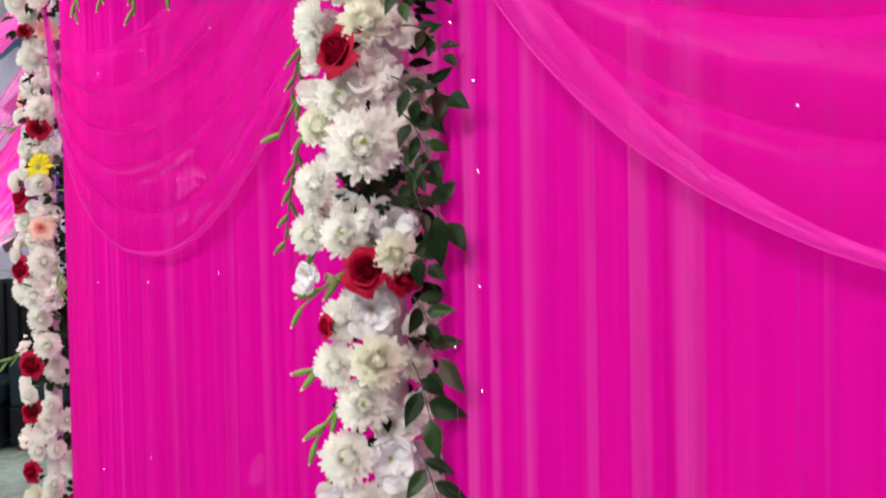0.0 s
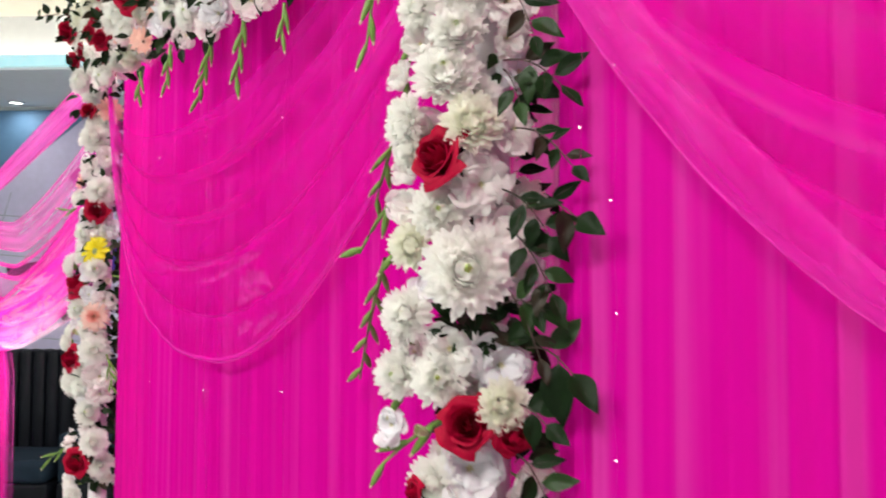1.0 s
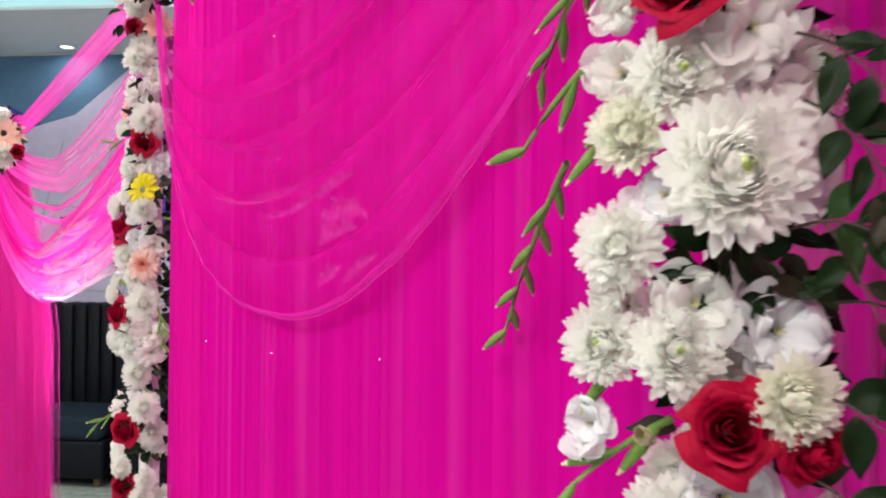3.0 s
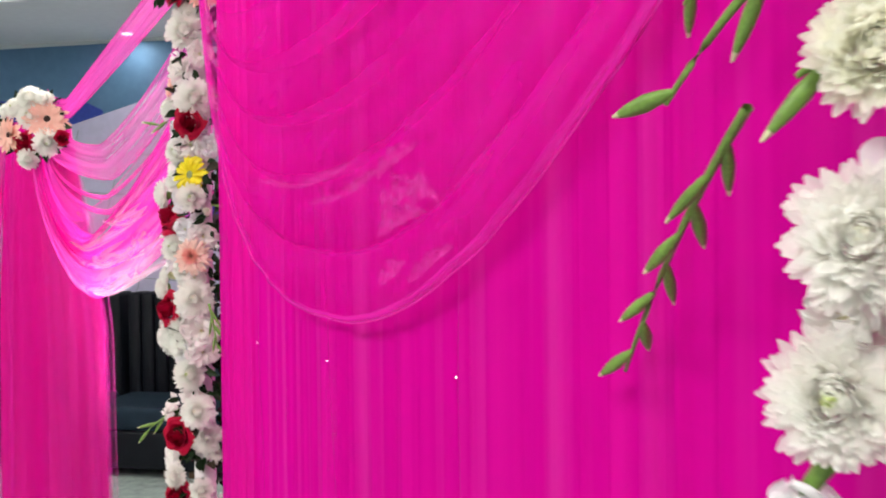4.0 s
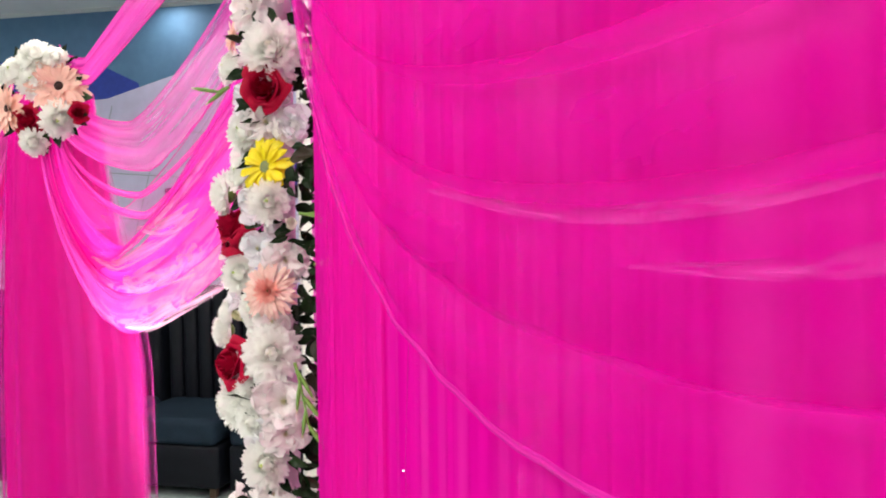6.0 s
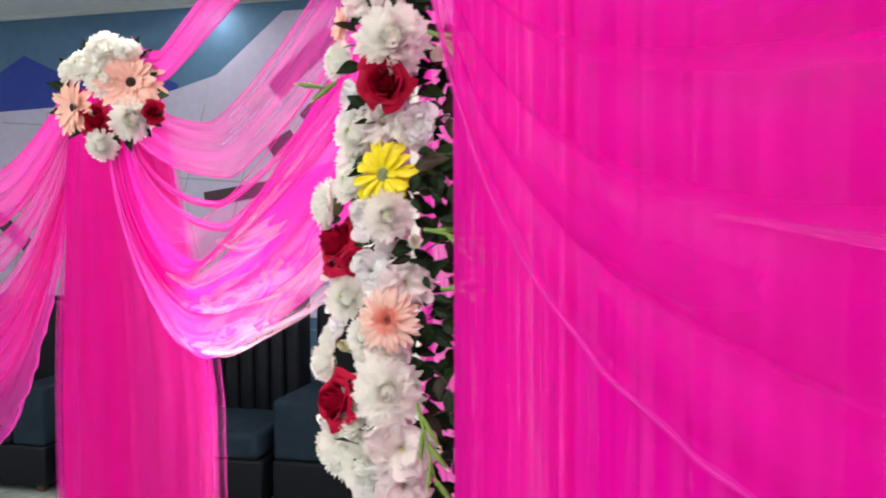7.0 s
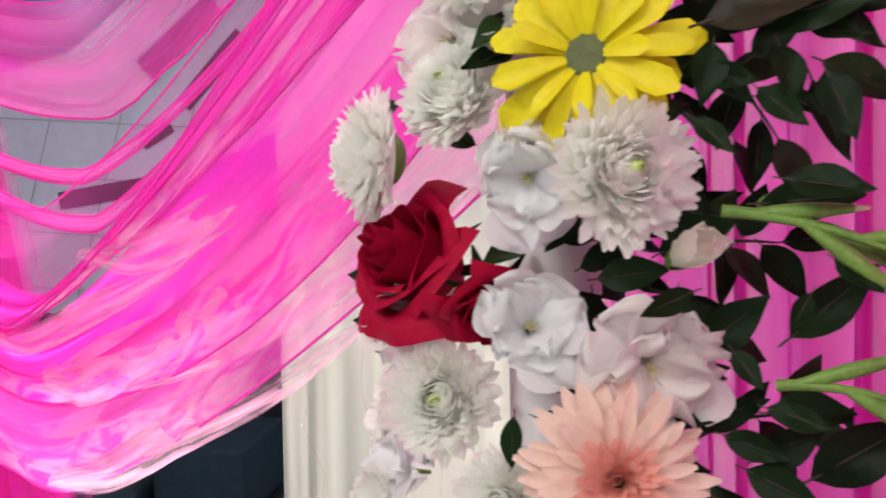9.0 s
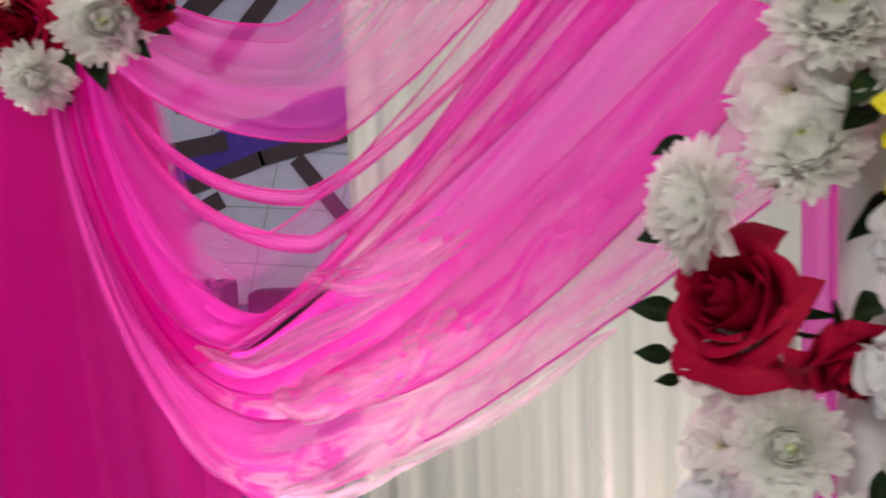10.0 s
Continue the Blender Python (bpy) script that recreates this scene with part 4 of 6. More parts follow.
# crumpled places on the swag between the posts, their highlights painted in a paler pink
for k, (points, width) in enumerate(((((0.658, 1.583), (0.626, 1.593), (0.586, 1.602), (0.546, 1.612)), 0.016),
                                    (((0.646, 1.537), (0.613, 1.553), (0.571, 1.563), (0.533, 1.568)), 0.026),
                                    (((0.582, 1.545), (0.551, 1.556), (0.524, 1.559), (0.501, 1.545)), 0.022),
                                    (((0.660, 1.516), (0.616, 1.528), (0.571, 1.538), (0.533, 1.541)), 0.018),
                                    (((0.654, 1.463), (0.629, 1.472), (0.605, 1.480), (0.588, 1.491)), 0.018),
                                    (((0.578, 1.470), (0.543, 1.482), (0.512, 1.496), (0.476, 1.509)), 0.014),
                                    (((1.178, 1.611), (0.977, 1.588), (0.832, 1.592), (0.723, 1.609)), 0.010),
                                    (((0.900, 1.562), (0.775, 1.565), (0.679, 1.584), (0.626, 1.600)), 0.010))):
    me = crest("crinkle", [(p.x, p.z, p.y) for p in (on_line(s, 0.062, z) for s, z in points)], width, 80 + k, M["swag_crinkle_glint"])
    child("crinkle", me, crumpled, None, "crinkled patch of sheer cloth with its highlight painted pale")

# corner column with its tie
COL = Vector((-1.965, 3.17, 0))


def column_cloth(name, parent, grow, pleats, amp, mat, a0, a1, seed):
    """A length of cloth gathered round the column from a0 to a1, narrow at the tie and fuller below."""
    rnd = random.Random(seed)
    nu, nv = max(24, int(pleats * 10 * (a1 - a0) / 6.28)), 40
    ph = [rnd.uniform(0, 6.28) for _ in range(3)]
    vs, uvs = [], []
    for i in range(nu + 1):
        a = a0 + (a1 - a0) * i / nu
        for j in range(nv + 1):
            v = j / nv
            z = 1.86 - 1.85 * v
            r = 0.100 + 0.052 * min(1, max(0, (1.80 - z)) / 0.55) ** 0.9 + 0.02 * v + grow * min(1, v * 4)
            r *= 1 + amp * math.sin(a * pleats + 2.5 * math.sin(a * 3 + ph[0]) + v) + 0.6 * amp * math.sin(a * pleats * 2.1 + 3 * math.sin(2 * a + ph[1]) + 2 * v)
            vs.append((r * math.cos(a) + 0.035 * min(1, v * 3), 0.62 * r * math.sin(a), z))
            uvs.append((a * 0.18, v * 2))
    return child(name, mesh_of(name, vs, grid_faces(nu + 1, nv + 1), [mat], None, True, uvs), parent)


column = thing("column_drape", (COL.x, COL.y, 0), "gathered magenta pink cloth column below a bouquet", "drape")
for k in range(3):
    column_cloth("cloth_length", column, 0.0, 9, 0.016, M["column"], 2.094 * k - 2.6, 2.094 * (k + 1) - 2.58, 21)
for k in range(2):
    column_cloth("sheer_layer", column, 0.012, 8, 0.018, M["column_sheer"], 3.1416 * k - 3.2, 3.1416 * (k + 1) - 3.0, 25)
# sheer strips that give the column its lighter sides by colour
column_cloth("sheer_edge", column, 0.026, 11, 0.03, M["column_edge"], -1.25, 0.45, 27)
column_cloth("sheer_edge", column, 0.022, 9, 0.03, M["column_edge"], -3.3, -2.6, 28)


def drape(name, x_post, y_tie, y_post, bulge, top, hem, folds, amp, crumple, mat, seed, nv=50, side=1):
    """Organza gathered at a tie and spread along a post. top and hem describe its upper and lower border:
    x and z at the tie, x and z of the lowest point, z at the post, and how it climbs to the post; side: -1 mirrors x."""
    rnd = random.Random(seed)
    nu = 96
    ph = [rnd.uniform(0, 6.28) for _ in range(4)]
    vs, uvs = [], []
    for i in range(nu + 1):
        u = (i / nu) ** 1.15
        for j in range(nv + 1):
            v = j / nv
            xt, zt, xm, zm, zp, p = (a + (b - a) * v for a, b in zip(top, hem))
            x = xt + (x_post - xt) * u
            if x < xm:
                f = (xm - x) / (xm - xt)
                z = zm + (zt - zm) * ((1 - (1 - min(1.0, f ** 2.2)) ** 0.62) if side > 0 else f ** 1.5)
            else:
                f = (x - xm) / (x_post - xm)
                z = zm + (zp - zm) * f ** p
            free = 1 - 0.75 * f ** 2
            vv = v + 0.05 * noise.noise((v * 4.1 + seed, u * 1.3, 0.3))
            phase = vv * folds * 6.28 + 1.2 * math.sin(2.4 * u + ph[0]) + ph[1]
            size = amp * (0.4 + 1.5 * abs(noise.noise((vv * 6.0, u * 1.1 + seed, 1.7))))
            inside = min(1.0, 7 * v, 7 * (1 - v))
            dz = (0.55 * math.sin(phase + 1.2) + 0.25 * math.sin(phase * 2.3 + ph[2])) * size * free * inside
            dy = (math.sin(phase) + 0.3 * math.sin(phase * 2.7 + 4 * u + ph[3])) * size * (0.1 + 0.9 * free)
            if crumple:
                k = crumple * v ** 2.5 * (1 - f ** 3)
                ridge = 1 - 2 * abs(noise.noise((x * 15 + seed, z * 17 + x * 5, 2.0)))
                dy += k * (ridge + 0.8 * (1 - 2 * abs(noise.noise((x * 34 + seed, z * 36 - x * 9, 4.0)))))
                dz += 0.30 * k * inside * noise.noise((u * 12 + seed, v * 16, 5.0))
            vs.append(Vector((side * x, y_tie + (y_post - y_tie) * u + bulge * (1 - f ** 2) + dy, z + dz)))
            uvs.append((u, v))
    lower = [vs[i * (nv + 1) + nv] for i in range(nu + 1)]
    upper = [vs[i * (nv + 1)] for i in range(nu + 1)]
    return mesh_of(name, vs, grid_faces(nu + 1, nv + 1), [mat], None, True, uvs), lower, upper


def organza_swag(tie, x_post, y_tie, y_post, label, side, rows, seed, crests=()):
    """One draped organza swag made of several hanging folds, each with its rolled edges."""
    ob = thing("organza_swag", tie, label, "drape", "organza swags")
    back = -Vector(tie)
    for k, (bulge, top, hem, folds, amp, crumple, mat) in enumerate(rows):
        me, lower, upper = drape("fold", x_post, y_tie, y_post, bulge, top, hem, folds, amp, crumple, M[mat], seed + 3 * k, 50, side)
        me.transform(Matrix.Translation(back))
        fold = child("fold", me, ob)
        hem_roll([p + back for p in lower], 0.0012, fold, M["swag_hem"])
        hem_roll([p + back for p in upper], 0.0010, fold, M["organza"])
    # doubled folds, coloured pale to imitate the light they catch
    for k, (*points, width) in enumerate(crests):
        me = crest("crest_fold", points, width, seed + 7 * k, M["organza_fold_highlight"])
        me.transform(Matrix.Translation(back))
        child("crest_fold", me, ob, None, "doubled organza fold with its highlight painted pale")


organza_swag((-1.80, 3.0, 1.80), -1.27, 2.985, 2.90, "shiny pink organza swag between a bouquet tie and a flower post", 1, (
    (0.00, (-1.80, 1.93, -1.74, 1.90, 2.34, 1.0), (-1.80, 1.86, -1.72, 1.845, 2.22, 1.05), 1.6, 0.008, 0.0, "organza"),
    (0.03, (-1.81, 1.88, -1.65, 1.772, 2.16, 1.25), (-1.82, 1.79, -1.61, 1.675, 1.99, 1.2), 2.6, 0.008, 0.006, "organza_thin"),
    (0.05, (-1.80, 1.76, -1.645, 1.634, 1.96, 1.3), (-1.80, 1.75, -1.645, 1.622, 1.95, 1.3), 1.0, 0.002, 0.0, "organza"),
    (0.06, (-1.80, 1.75, -1.64, 1.594, 1.94, 1.2), (-1.80, 1.74, -1.64, 1.580, 1.93, 1.2), 1.0, 0.002, 0.0, "organza"),
    (0.03, (-1.80, 1.76, -1.67, 1.600, 2.02, 1.25), (-1.83, 1.74, -1.70, 1.500, 1.97, 1.2), 2.0, 0.006, 0.0, "organza_veil"),
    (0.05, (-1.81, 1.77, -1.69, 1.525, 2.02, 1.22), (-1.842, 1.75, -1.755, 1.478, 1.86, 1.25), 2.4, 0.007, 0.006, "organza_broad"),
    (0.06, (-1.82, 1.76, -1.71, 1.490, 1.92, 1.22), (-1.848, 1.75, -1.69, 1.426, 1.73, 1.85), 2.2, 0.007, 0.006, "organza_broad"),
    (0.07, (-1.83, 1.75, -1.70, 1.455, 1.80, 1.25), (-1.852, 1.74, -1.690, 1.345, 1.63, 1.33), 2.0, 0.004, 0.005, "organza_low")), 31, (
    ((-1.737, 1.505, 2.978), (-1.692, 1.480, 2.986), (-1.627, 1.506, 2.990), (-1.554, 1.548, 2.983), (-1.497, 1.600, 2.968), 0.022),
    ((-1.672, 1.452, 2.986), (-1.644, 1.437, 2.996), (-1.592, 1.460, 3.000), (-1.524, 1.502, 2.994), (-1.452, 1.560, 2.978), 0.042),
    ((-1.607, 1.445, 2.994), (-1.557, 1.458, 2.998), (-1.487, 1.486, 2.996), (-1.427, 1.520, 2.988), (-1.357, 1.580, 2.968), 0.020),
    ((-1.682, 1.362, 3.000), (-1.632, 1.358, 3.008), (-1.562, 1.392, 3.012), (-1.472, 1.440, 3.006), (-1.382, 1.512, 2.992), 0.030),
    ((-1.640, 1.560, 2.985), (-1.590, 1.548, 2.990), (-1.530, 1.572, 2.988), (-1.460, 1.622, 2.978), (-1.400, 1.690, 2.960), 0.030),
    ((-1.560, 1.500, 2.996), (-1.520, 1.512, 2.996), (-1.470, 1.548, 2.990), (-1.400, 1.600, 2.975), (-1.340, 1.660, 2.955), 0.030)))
organza_swag((-1.90, 3.0, 1.80), 2.95, 3.14, 3.40, "shiny pink organza swag falling away from a bouquet tie", -1, (
    (0.02, (2.035, 1.90, 2.35, 1.70, 1.92, 1.6), (2.035, 1.83, 2.35, 1.58, 1.86, 1.6), 2.4, 0.012, 0.01, "organza"),
    (0.03, (2.035, 1.82, 2.38, 1.55, 1.80, 1.6), (2.035, 1.80, 2.38, 1.47, 1.76, 1.6), 2.0, 0.010, 0.01, "organza_thin"),
    (0.04, (2.035, 1.80, 2.40, 1.43, 1.72, 1.6), (2.035, 1.77, 2.40, 1.33, 1.70, 1.6), 2.0, 0.012, 0.01, "organza_thin"),
    (0.05, (2.03, 1.78, 2.42, 1.33, 1.70, 1.6), (2.03, 1.75, 2.42, 1.19, 1.66, 1.6), 2.6, 0.014, 0.016, "organza"),
    (0.05, (2.03, 1.77, 2.42, 1.40, 1.70, 1.6), (2.035, 1.73, 2.40, 1.06, 1.60, 1.6), 3.0, 0.012, 0.012, "organza_thin")), 61)


def line_back(s, off, z):
    return Vector((s, 4.5 - off, z))


cloth_thing("cream_curtain", pleated("cream_curtain", -1.93, 1.6, 0.01, 2.5, 0.0, M["cream_cloth"], 44, 0.007, 41, None, line_back), "cream sheer curtain lit behind the flower posts", "curtain")


# ---- floor-standing stage lights ----
def stage_light(place, target, power, spread):
    ob = thing("stage_light", (place[0], place[1], 0), "black floor-standing stage light, switched on", "stage light", "stage lights")
    part("base_plate", box_bm(-0.12, 0.12, -0.12, 0.12, 0.0, 0.02, 0.004), M["black"], ob)
    for sx in (-1, 1):
        part("yoke_arm", box_bm(sx * 0.115 - 0.008, sx * 0.115 + 0.008, -0.02, 0.02, 0.02, place[2] + 0.03, 0.003), M["black"], ob)
    aim = look((0, 0, place[2]), Vector(target) - Vector((place[0], place[1], 0)))
    b = Build()
    vs, fs = tube([(0, 0, 0.12), (0, 0, 0.1), (0, 0, 0.0), (0, 0, -0.08)], [0.05, 0.09, 0.1, 0.1], 24)
    b.add(vs, fs)
    housing = child("housing", b.mesh("housing", [M["black"]]), ob, aim)
    bm = bmesh.new()
    bmesh.ops.create_circle(bm, cap_ends=True, segments=24, radius=0.095)
    bmesh.ops.translate(bm, verts=bm.verts, vec=(0, 0, -0.06))
    lens = part("lens", bm, M["lamp"], housing)
    la = bpy.data.lights.new("stage_light", "AREA")
    la.shape, la.size, la.energy, la.color, la.spread = "DISK", 0.18, power, (1.0, 0.95, 0.86), radians(spread)
    lo = new("stage_light_lamp", la)
    lo.matrix_basis = look(Vector(place), target) @ Matrix.Translation((0, 0, -0.1))


stage_light((-0.85, 4.25, 0.25), (-1.62, 3.0, 1.28), STAGE[0], 22)
stage_light((-0.7, 3.75, 0.25), (-1.6, 4.5, 1.3), STAGE[1], 90)


# ---- seats ----
def armless_seat(x0, x1, y0, y1):
    ob = thing("lounge_chair", ((x0 + x1) / 2, (y0 + y1) / 2, 0), "dark blue armless lounge chair with a channelled back", "chair")
    w, d = (x1 - x0) / 2, (y1 - y0) / 2
    part("base", box_bm(-w, w, -d, d, 0.06, 0.30, 0.02), M["sofa_dark"], ob)
    part("seat_cushion", box_bm(-w + 0.01, w - 0.01, -d - 0.02, d - 0.16, 0.30, 0.45, 0.05, 4), M["sofa"], ob)
    n = 6
    for i in range(n):
        a = -w + 2 * w * i / n
        part("back_channel", box_bm(a + 0.004, a + 2 * w / n - 0.004, d - 0.20, d, 0.40, 1.13, 0.035, 3), M["sofa_dark"], ob)
    for sx in (-1, 1):
        for sy in (-1, 1):
            part("leg", box_bm(sx * (w - 0.06) - 0.02, sx * (w - 0.06) + 0.02, sy * (d - 0.06) - 0.02, sy * (d - 0.06) + 0.02, 0.0, 0.07, 0.004), M["wood"], ob)
    return ob


def sofa(x0, x1, y0, y1):
    ob = thing("sofa", ((x0 + x1) / 2, (y0 + y1) / 2, 0), "dark blue upholstered sofa with broad flat arms", "sofa")
    w, d = (x1 - x0) / 2, (y1 - y0) / 2
    part("base", box_bm(-w, w, -d, d, 0.05, 0.28, 0.02), M["sofa_dark"], ob)
    for sx in (-1, 1):
        part("arm", box_bm(sx * w - (0.22 if sx > 0 else 0), sx * w + (0.22 if sx < 0 else 0), -d, d - 0.02, 0.28, 0.62, 0.03, 3), M["sofa"], ob)
    n = 3
    for i in range(n):
        a = -w + 0.23 + (2 * w - 0.46) * i / n
        c = a + (2 * w - 0.46) / n
        part("seat_cushion", box_bm(a + 0.004, c - 0.004, -d - 0.01, d - 0.22, 0.28, 0.45, 0.05, 4), M["sofa"], ob)
        part("back_cushion", box_bm(a + 0.004, c - 0.004, d - 0.26, d - 0.02, 0.44, 1.04, 0.06, 4), M["sofa_dark"], ob)
    part("back_frame", box_bm(-w, w, d - 0.06, d + 0.02, 0.28, 1.07, 0.03, 3), M["sofa_dark"], ob)
    for sx in (-1, 1):
        for sy in (-1, 1):
            part("leg", box_bm(sx * (w - 0.08) - 0.025, sx * (w - 0.08) + 0.025, sy * (d - 0.08) - 0.025, sy * (d - 0.08) + 0.025, 0.0, 0.06, 0.004), M["wood"], ob)
    return ob


armless_seat(-3.52, -2.93, 5.72, 6.42)
armless_seat(-4.16, -3.57, 5.72, 6.42)
sofa(-6.2, -4.3, 5.75, 6.5)
big = thing("armchair", (-2.66, 6.1, 0), "dark blue armchair with a broad flat arm", "chair")
part("base", box_bm(-0.22, 0.22, -0.36, 0.38, 0.05, 0.30, 0.02), M["sofa_dark"], big)
part("arm", box_bm(-0.22, 0.18, -0.35, 0.30, 0.30, 0.62, 0.03, 3), M["sofa"], big)
part("backrest", box_bm(-0.22, 0.20, 0.24, 0.42, 0.40, 1.06, 0.05, 4), M["sofa_dark"], big)
for sx in (-0.17, 0.17):
    for sy in (-0.3, 0.32):
        part("leg", box_bm(sx - 0.02, sx + 0.02, sy - 0.02, sy + 0.02, 0.0, 0.06, 0.004), M["wood"], big)


# ---- flower posts ----
def flower_post(base, label, top=TOP + 0.06):
    ob = thing("flower_post", (base.x, base.y, 0), label, "flower post", "flower posts")
    vs, fs = tube([(0, 0, 0.0), (0, 0, 0.02), (0, 0, 0.021), (0, 0, top)], [0.12, 0.12, 0.026, 0.026], 20)
    b = Build()
    b.add(vs, fs)
    child("pole", b.mesh("pole", [M["wrap"]]), ob, None, "pole wrapped in pale cloth on a round foot")
    return ob


VIEW = Vector((0.1, -1, 0.05))
post_a = flower_post(POST_A, "tall post covered in white chrysanthemums, red roses and dark leaves")
post_b = flower_post(POST_B, "tall post of mixed white, red, peach and yellow flowers")


def face_out(base, p, tilt):
    out = Vector((p[0] - base.x, p[1] - base.y, 0)).normalized()
    return out * 0.9 + VIEW * 0.75 + Vector((rng.uniform(-0.2, 0.2), 0, tilt))


def fa(kind, x, z, size, face=None, seed=None, near=0.0):
    p = (x, 1.195 + 2.5 * (x + 0.085) ** 2 + 0.012, z)
    p = Vector(p) + (VIEW * ({"rose": 0.022, "lis": -0.010}.get(kind, 0.0) + near))
    set_flower(kind, post_a, p, size, face or face_out(POST_A, p, rng.uniform(-0.1, 0.35)), seed)


def fb(kind, x, z, size, face=None, seed=None, near=0.0):
    p = (x, 2.69 + max(0, -1.215 - x) * 0.75 + 2 * max(0, x + 1.19) + 0.012, z)
    p = Vector(p) + (VIEW * ({"rose": 0.022, "lis": -0.010}.get(kind, 0.0) + near))
    set_flower(kind, post_b, p, size, face or face_out(POST_B, p, rng.uniform(-0.1, 0.35)), seed)


fa("mum", -0.124, 1.793, 0.086, (-0.1, -1, 0.3), 1, 0.0)
fa("mum", -0.172, 1.735, 0.062, (-0.7, -0.7, 0.1), 0)
fa("lis", -0.165, 1.690, 0.050, (-0.7, -0.7, 0.0), 0)
fa("lis", -0.150, 1.712, 0.055, (-0.2, -1, 0.2), 0, -0.02)
fa("mum", -0.085, 1.770, 0.060, (0.2, -1, 0.2), 0, -0.015)
fa("lis", -0.160, 1.475, 0.050, (-0.5, -0.8, 0.0), 0, -0.02)
fa("lis", -0.150, 1.735, 0.060, (-0.3, -1, 0.1), 0, -0.03)
fa("mum", -0.158, 1.876, 0.055, (-0.4, -1, 0.2), 0)
fa("lis", -0.107, 1.872, 0.058, (0, -1, 0.3), 0)
fa("lis", -0.053, 1.885, 0.062, (0.4, -1, 0.1), 1)
fa("mum", -0.090, 1.905, 0.058, (0.1, -1, 0.2), 3)
fa("mum", -0.130, 1.925, 0.055, (-0.2, -1, 0.2), 1)
fa("lis", -0.155, 1.836, 0.059, (-0.3, -1, 0.3), 0, 0.0)
fa("lis", -0.054, 1.840, 0.053, (0.5, -0.8, -0.1), 0, 0.0)
fa("mum", -0.112, 1.844, 0.070, (0, -1, 0.2), 3, 0.0)
fa("lis", -0.176, 1.799, 0.042, (-0.8, -0.7, 0.1), 0, 0.0)
fa("mum", -0.096, 1.733, 0.076, (0.1, -1, 0.2), 8, 0.012)
fa("lis", -0.047, 1.731, 0.057, (0.4, -1, 0), 1, 0.012)
fa("mum", -0.172, 1.749, 0.058, (-0.8, -0.6, 0.2), 0, 0.0)
fa("mum", -0.169, 1.709, 0.047, (-0.8, -0.6, 0.1), 2, 0.0)
fa("rose", -0.136, 1.694, 0.071, (-0.62, -0.85, 0.30), 0, 0.0)
fa("lis", -0.085, 1.666, 0.069, (0.1, -1, -0.15), 1, 0.015)
fa("mum", -0.131, 1.636, 0.074, (0, -1, 0.1), 1, 0.0)
fa("lis", -0.168, 1.643, 0.056, (-0.5, -0.9, 0.2), 0, 0.0)
fa("mum", -0.164, 1.597, 0.060, (-0.4, -1, 0.1), 8, 0.0)
fa("mum", -0.102, 1.566, 0.108, (0.05, -1, 0.12), 1, 0.02)
fa("lis", -0.063, 1.601, 0.071, (0.3, -1, 0.25), 1, 0.0)
fa("lis", -0.138, 1.555, 0.051, (-0.5, -0.8, 0.1), 2, 0.0)
fa("mum", -0.170, 1.517, 0.066, (-0.3, -1, 0.2), 0, 0.0)
fa("lis", -0.120, 1.479, 0.064, (0, -1, 0.2), 0, 0.01)
fa("mum", -0.180, 1.448, 0.062, (-0.4, -1, 0.1), 3, 0.0)
fa("mum", -0.130, 1.445, 0.070, (-0.1, -1, 0.2), 1, 0.0)
fa("lis", -0.188, 1.388, 0.046, (-0.6, -0.8, 0.1), 2, 0.0)
fa("lis", -0.173, 1.484, 0.046, (-1, -0.5, 0.1), 0, 0.0)
fa("lis", -0.061, 1.461, 0.072, (0.2, -1, 0.1), 2, 0.0)
fa("mum", -0.062, 1.417, 0.065, (0.2, -1, 0.0), 8, 0.02)
fa("rose", -0.102, 1.396, 0.064, (-0.1, -1, 0.25), 1, 0.0)
fa("rose", -0.050, 1.383, 0.045, (0.4, -1, -0.3), 2, 0.0)
fa("lis", -0.096, 1.344, 0.084, (0.1, -1, 0.2), 2, 0.0)
fa("mum", -0.137, 1.328, 0.065, (-0.4, -1, 0.1), 0, 0.0)
fa("lis", -0.034, 1.330, 0.060, (0.6, -0.8, -0.2), 0, 0.0)
fa("mum", -0.089, 1.272, 0.081, (0.1, -1, 0.1), 8, 0.012)
fa("mum", -0.146, 1.265, 0.069, (-0.4, -1, 0.1), 0, 0.0)
fa("mum", -0.108, 1.210, 0.081, (0, -1, 0.2), 3, 0.0)
fa("lis", -0.041, 1.199, 0.065, (0.7, -0.7, 0), 0, 0.0)
fa("lis", -0.073, 1.130, 0.077, (0.1, -1, 0.1), 2, 0.0)
fa("mum", -0.133, 1.135, 0.081, (-0.2, -1, 0.2), 1, 0.0)
fa("rose", -0.161, 1.319, 0.032, (-0.8, -0.6, 0), 0, 0.0)
fa("bud", -0.151, 1.384, 0.031, (-0.5, -0.8, 0.3), 1, 0.0)
fa("mum", -0.105, 1.068, 0.077, None, None, 0.0)
fa("lis", -0.144, 1.073, 0.062, None, None, 0.0)
fa("mum", -0.063, 1.071, 0.054, None, None, 0.0)
fa("lis", -0.106, 1.381, 0.046, None, None, 0.0)
fb("gerbera", -1.320, 1.879, 0.063)
fb("mum", -1.220, 1.839, 0.100)
fb("bud", -1.171, 1.821, 0.044)
fb("mum", -1.319, 1.827, 0.063)
fb("rose", -1.230, 1.781, 0.072)
fb("lis", -1.296, 1.768, 0.071)
fb("lis", -1.188, 1.726, 0.057)
fb("lis", -1.157, 1.745, 0.039)
fb("bud", -1.305, 1.421, 0.044)
fb("mum", -1.361, 1.390, 0.066)
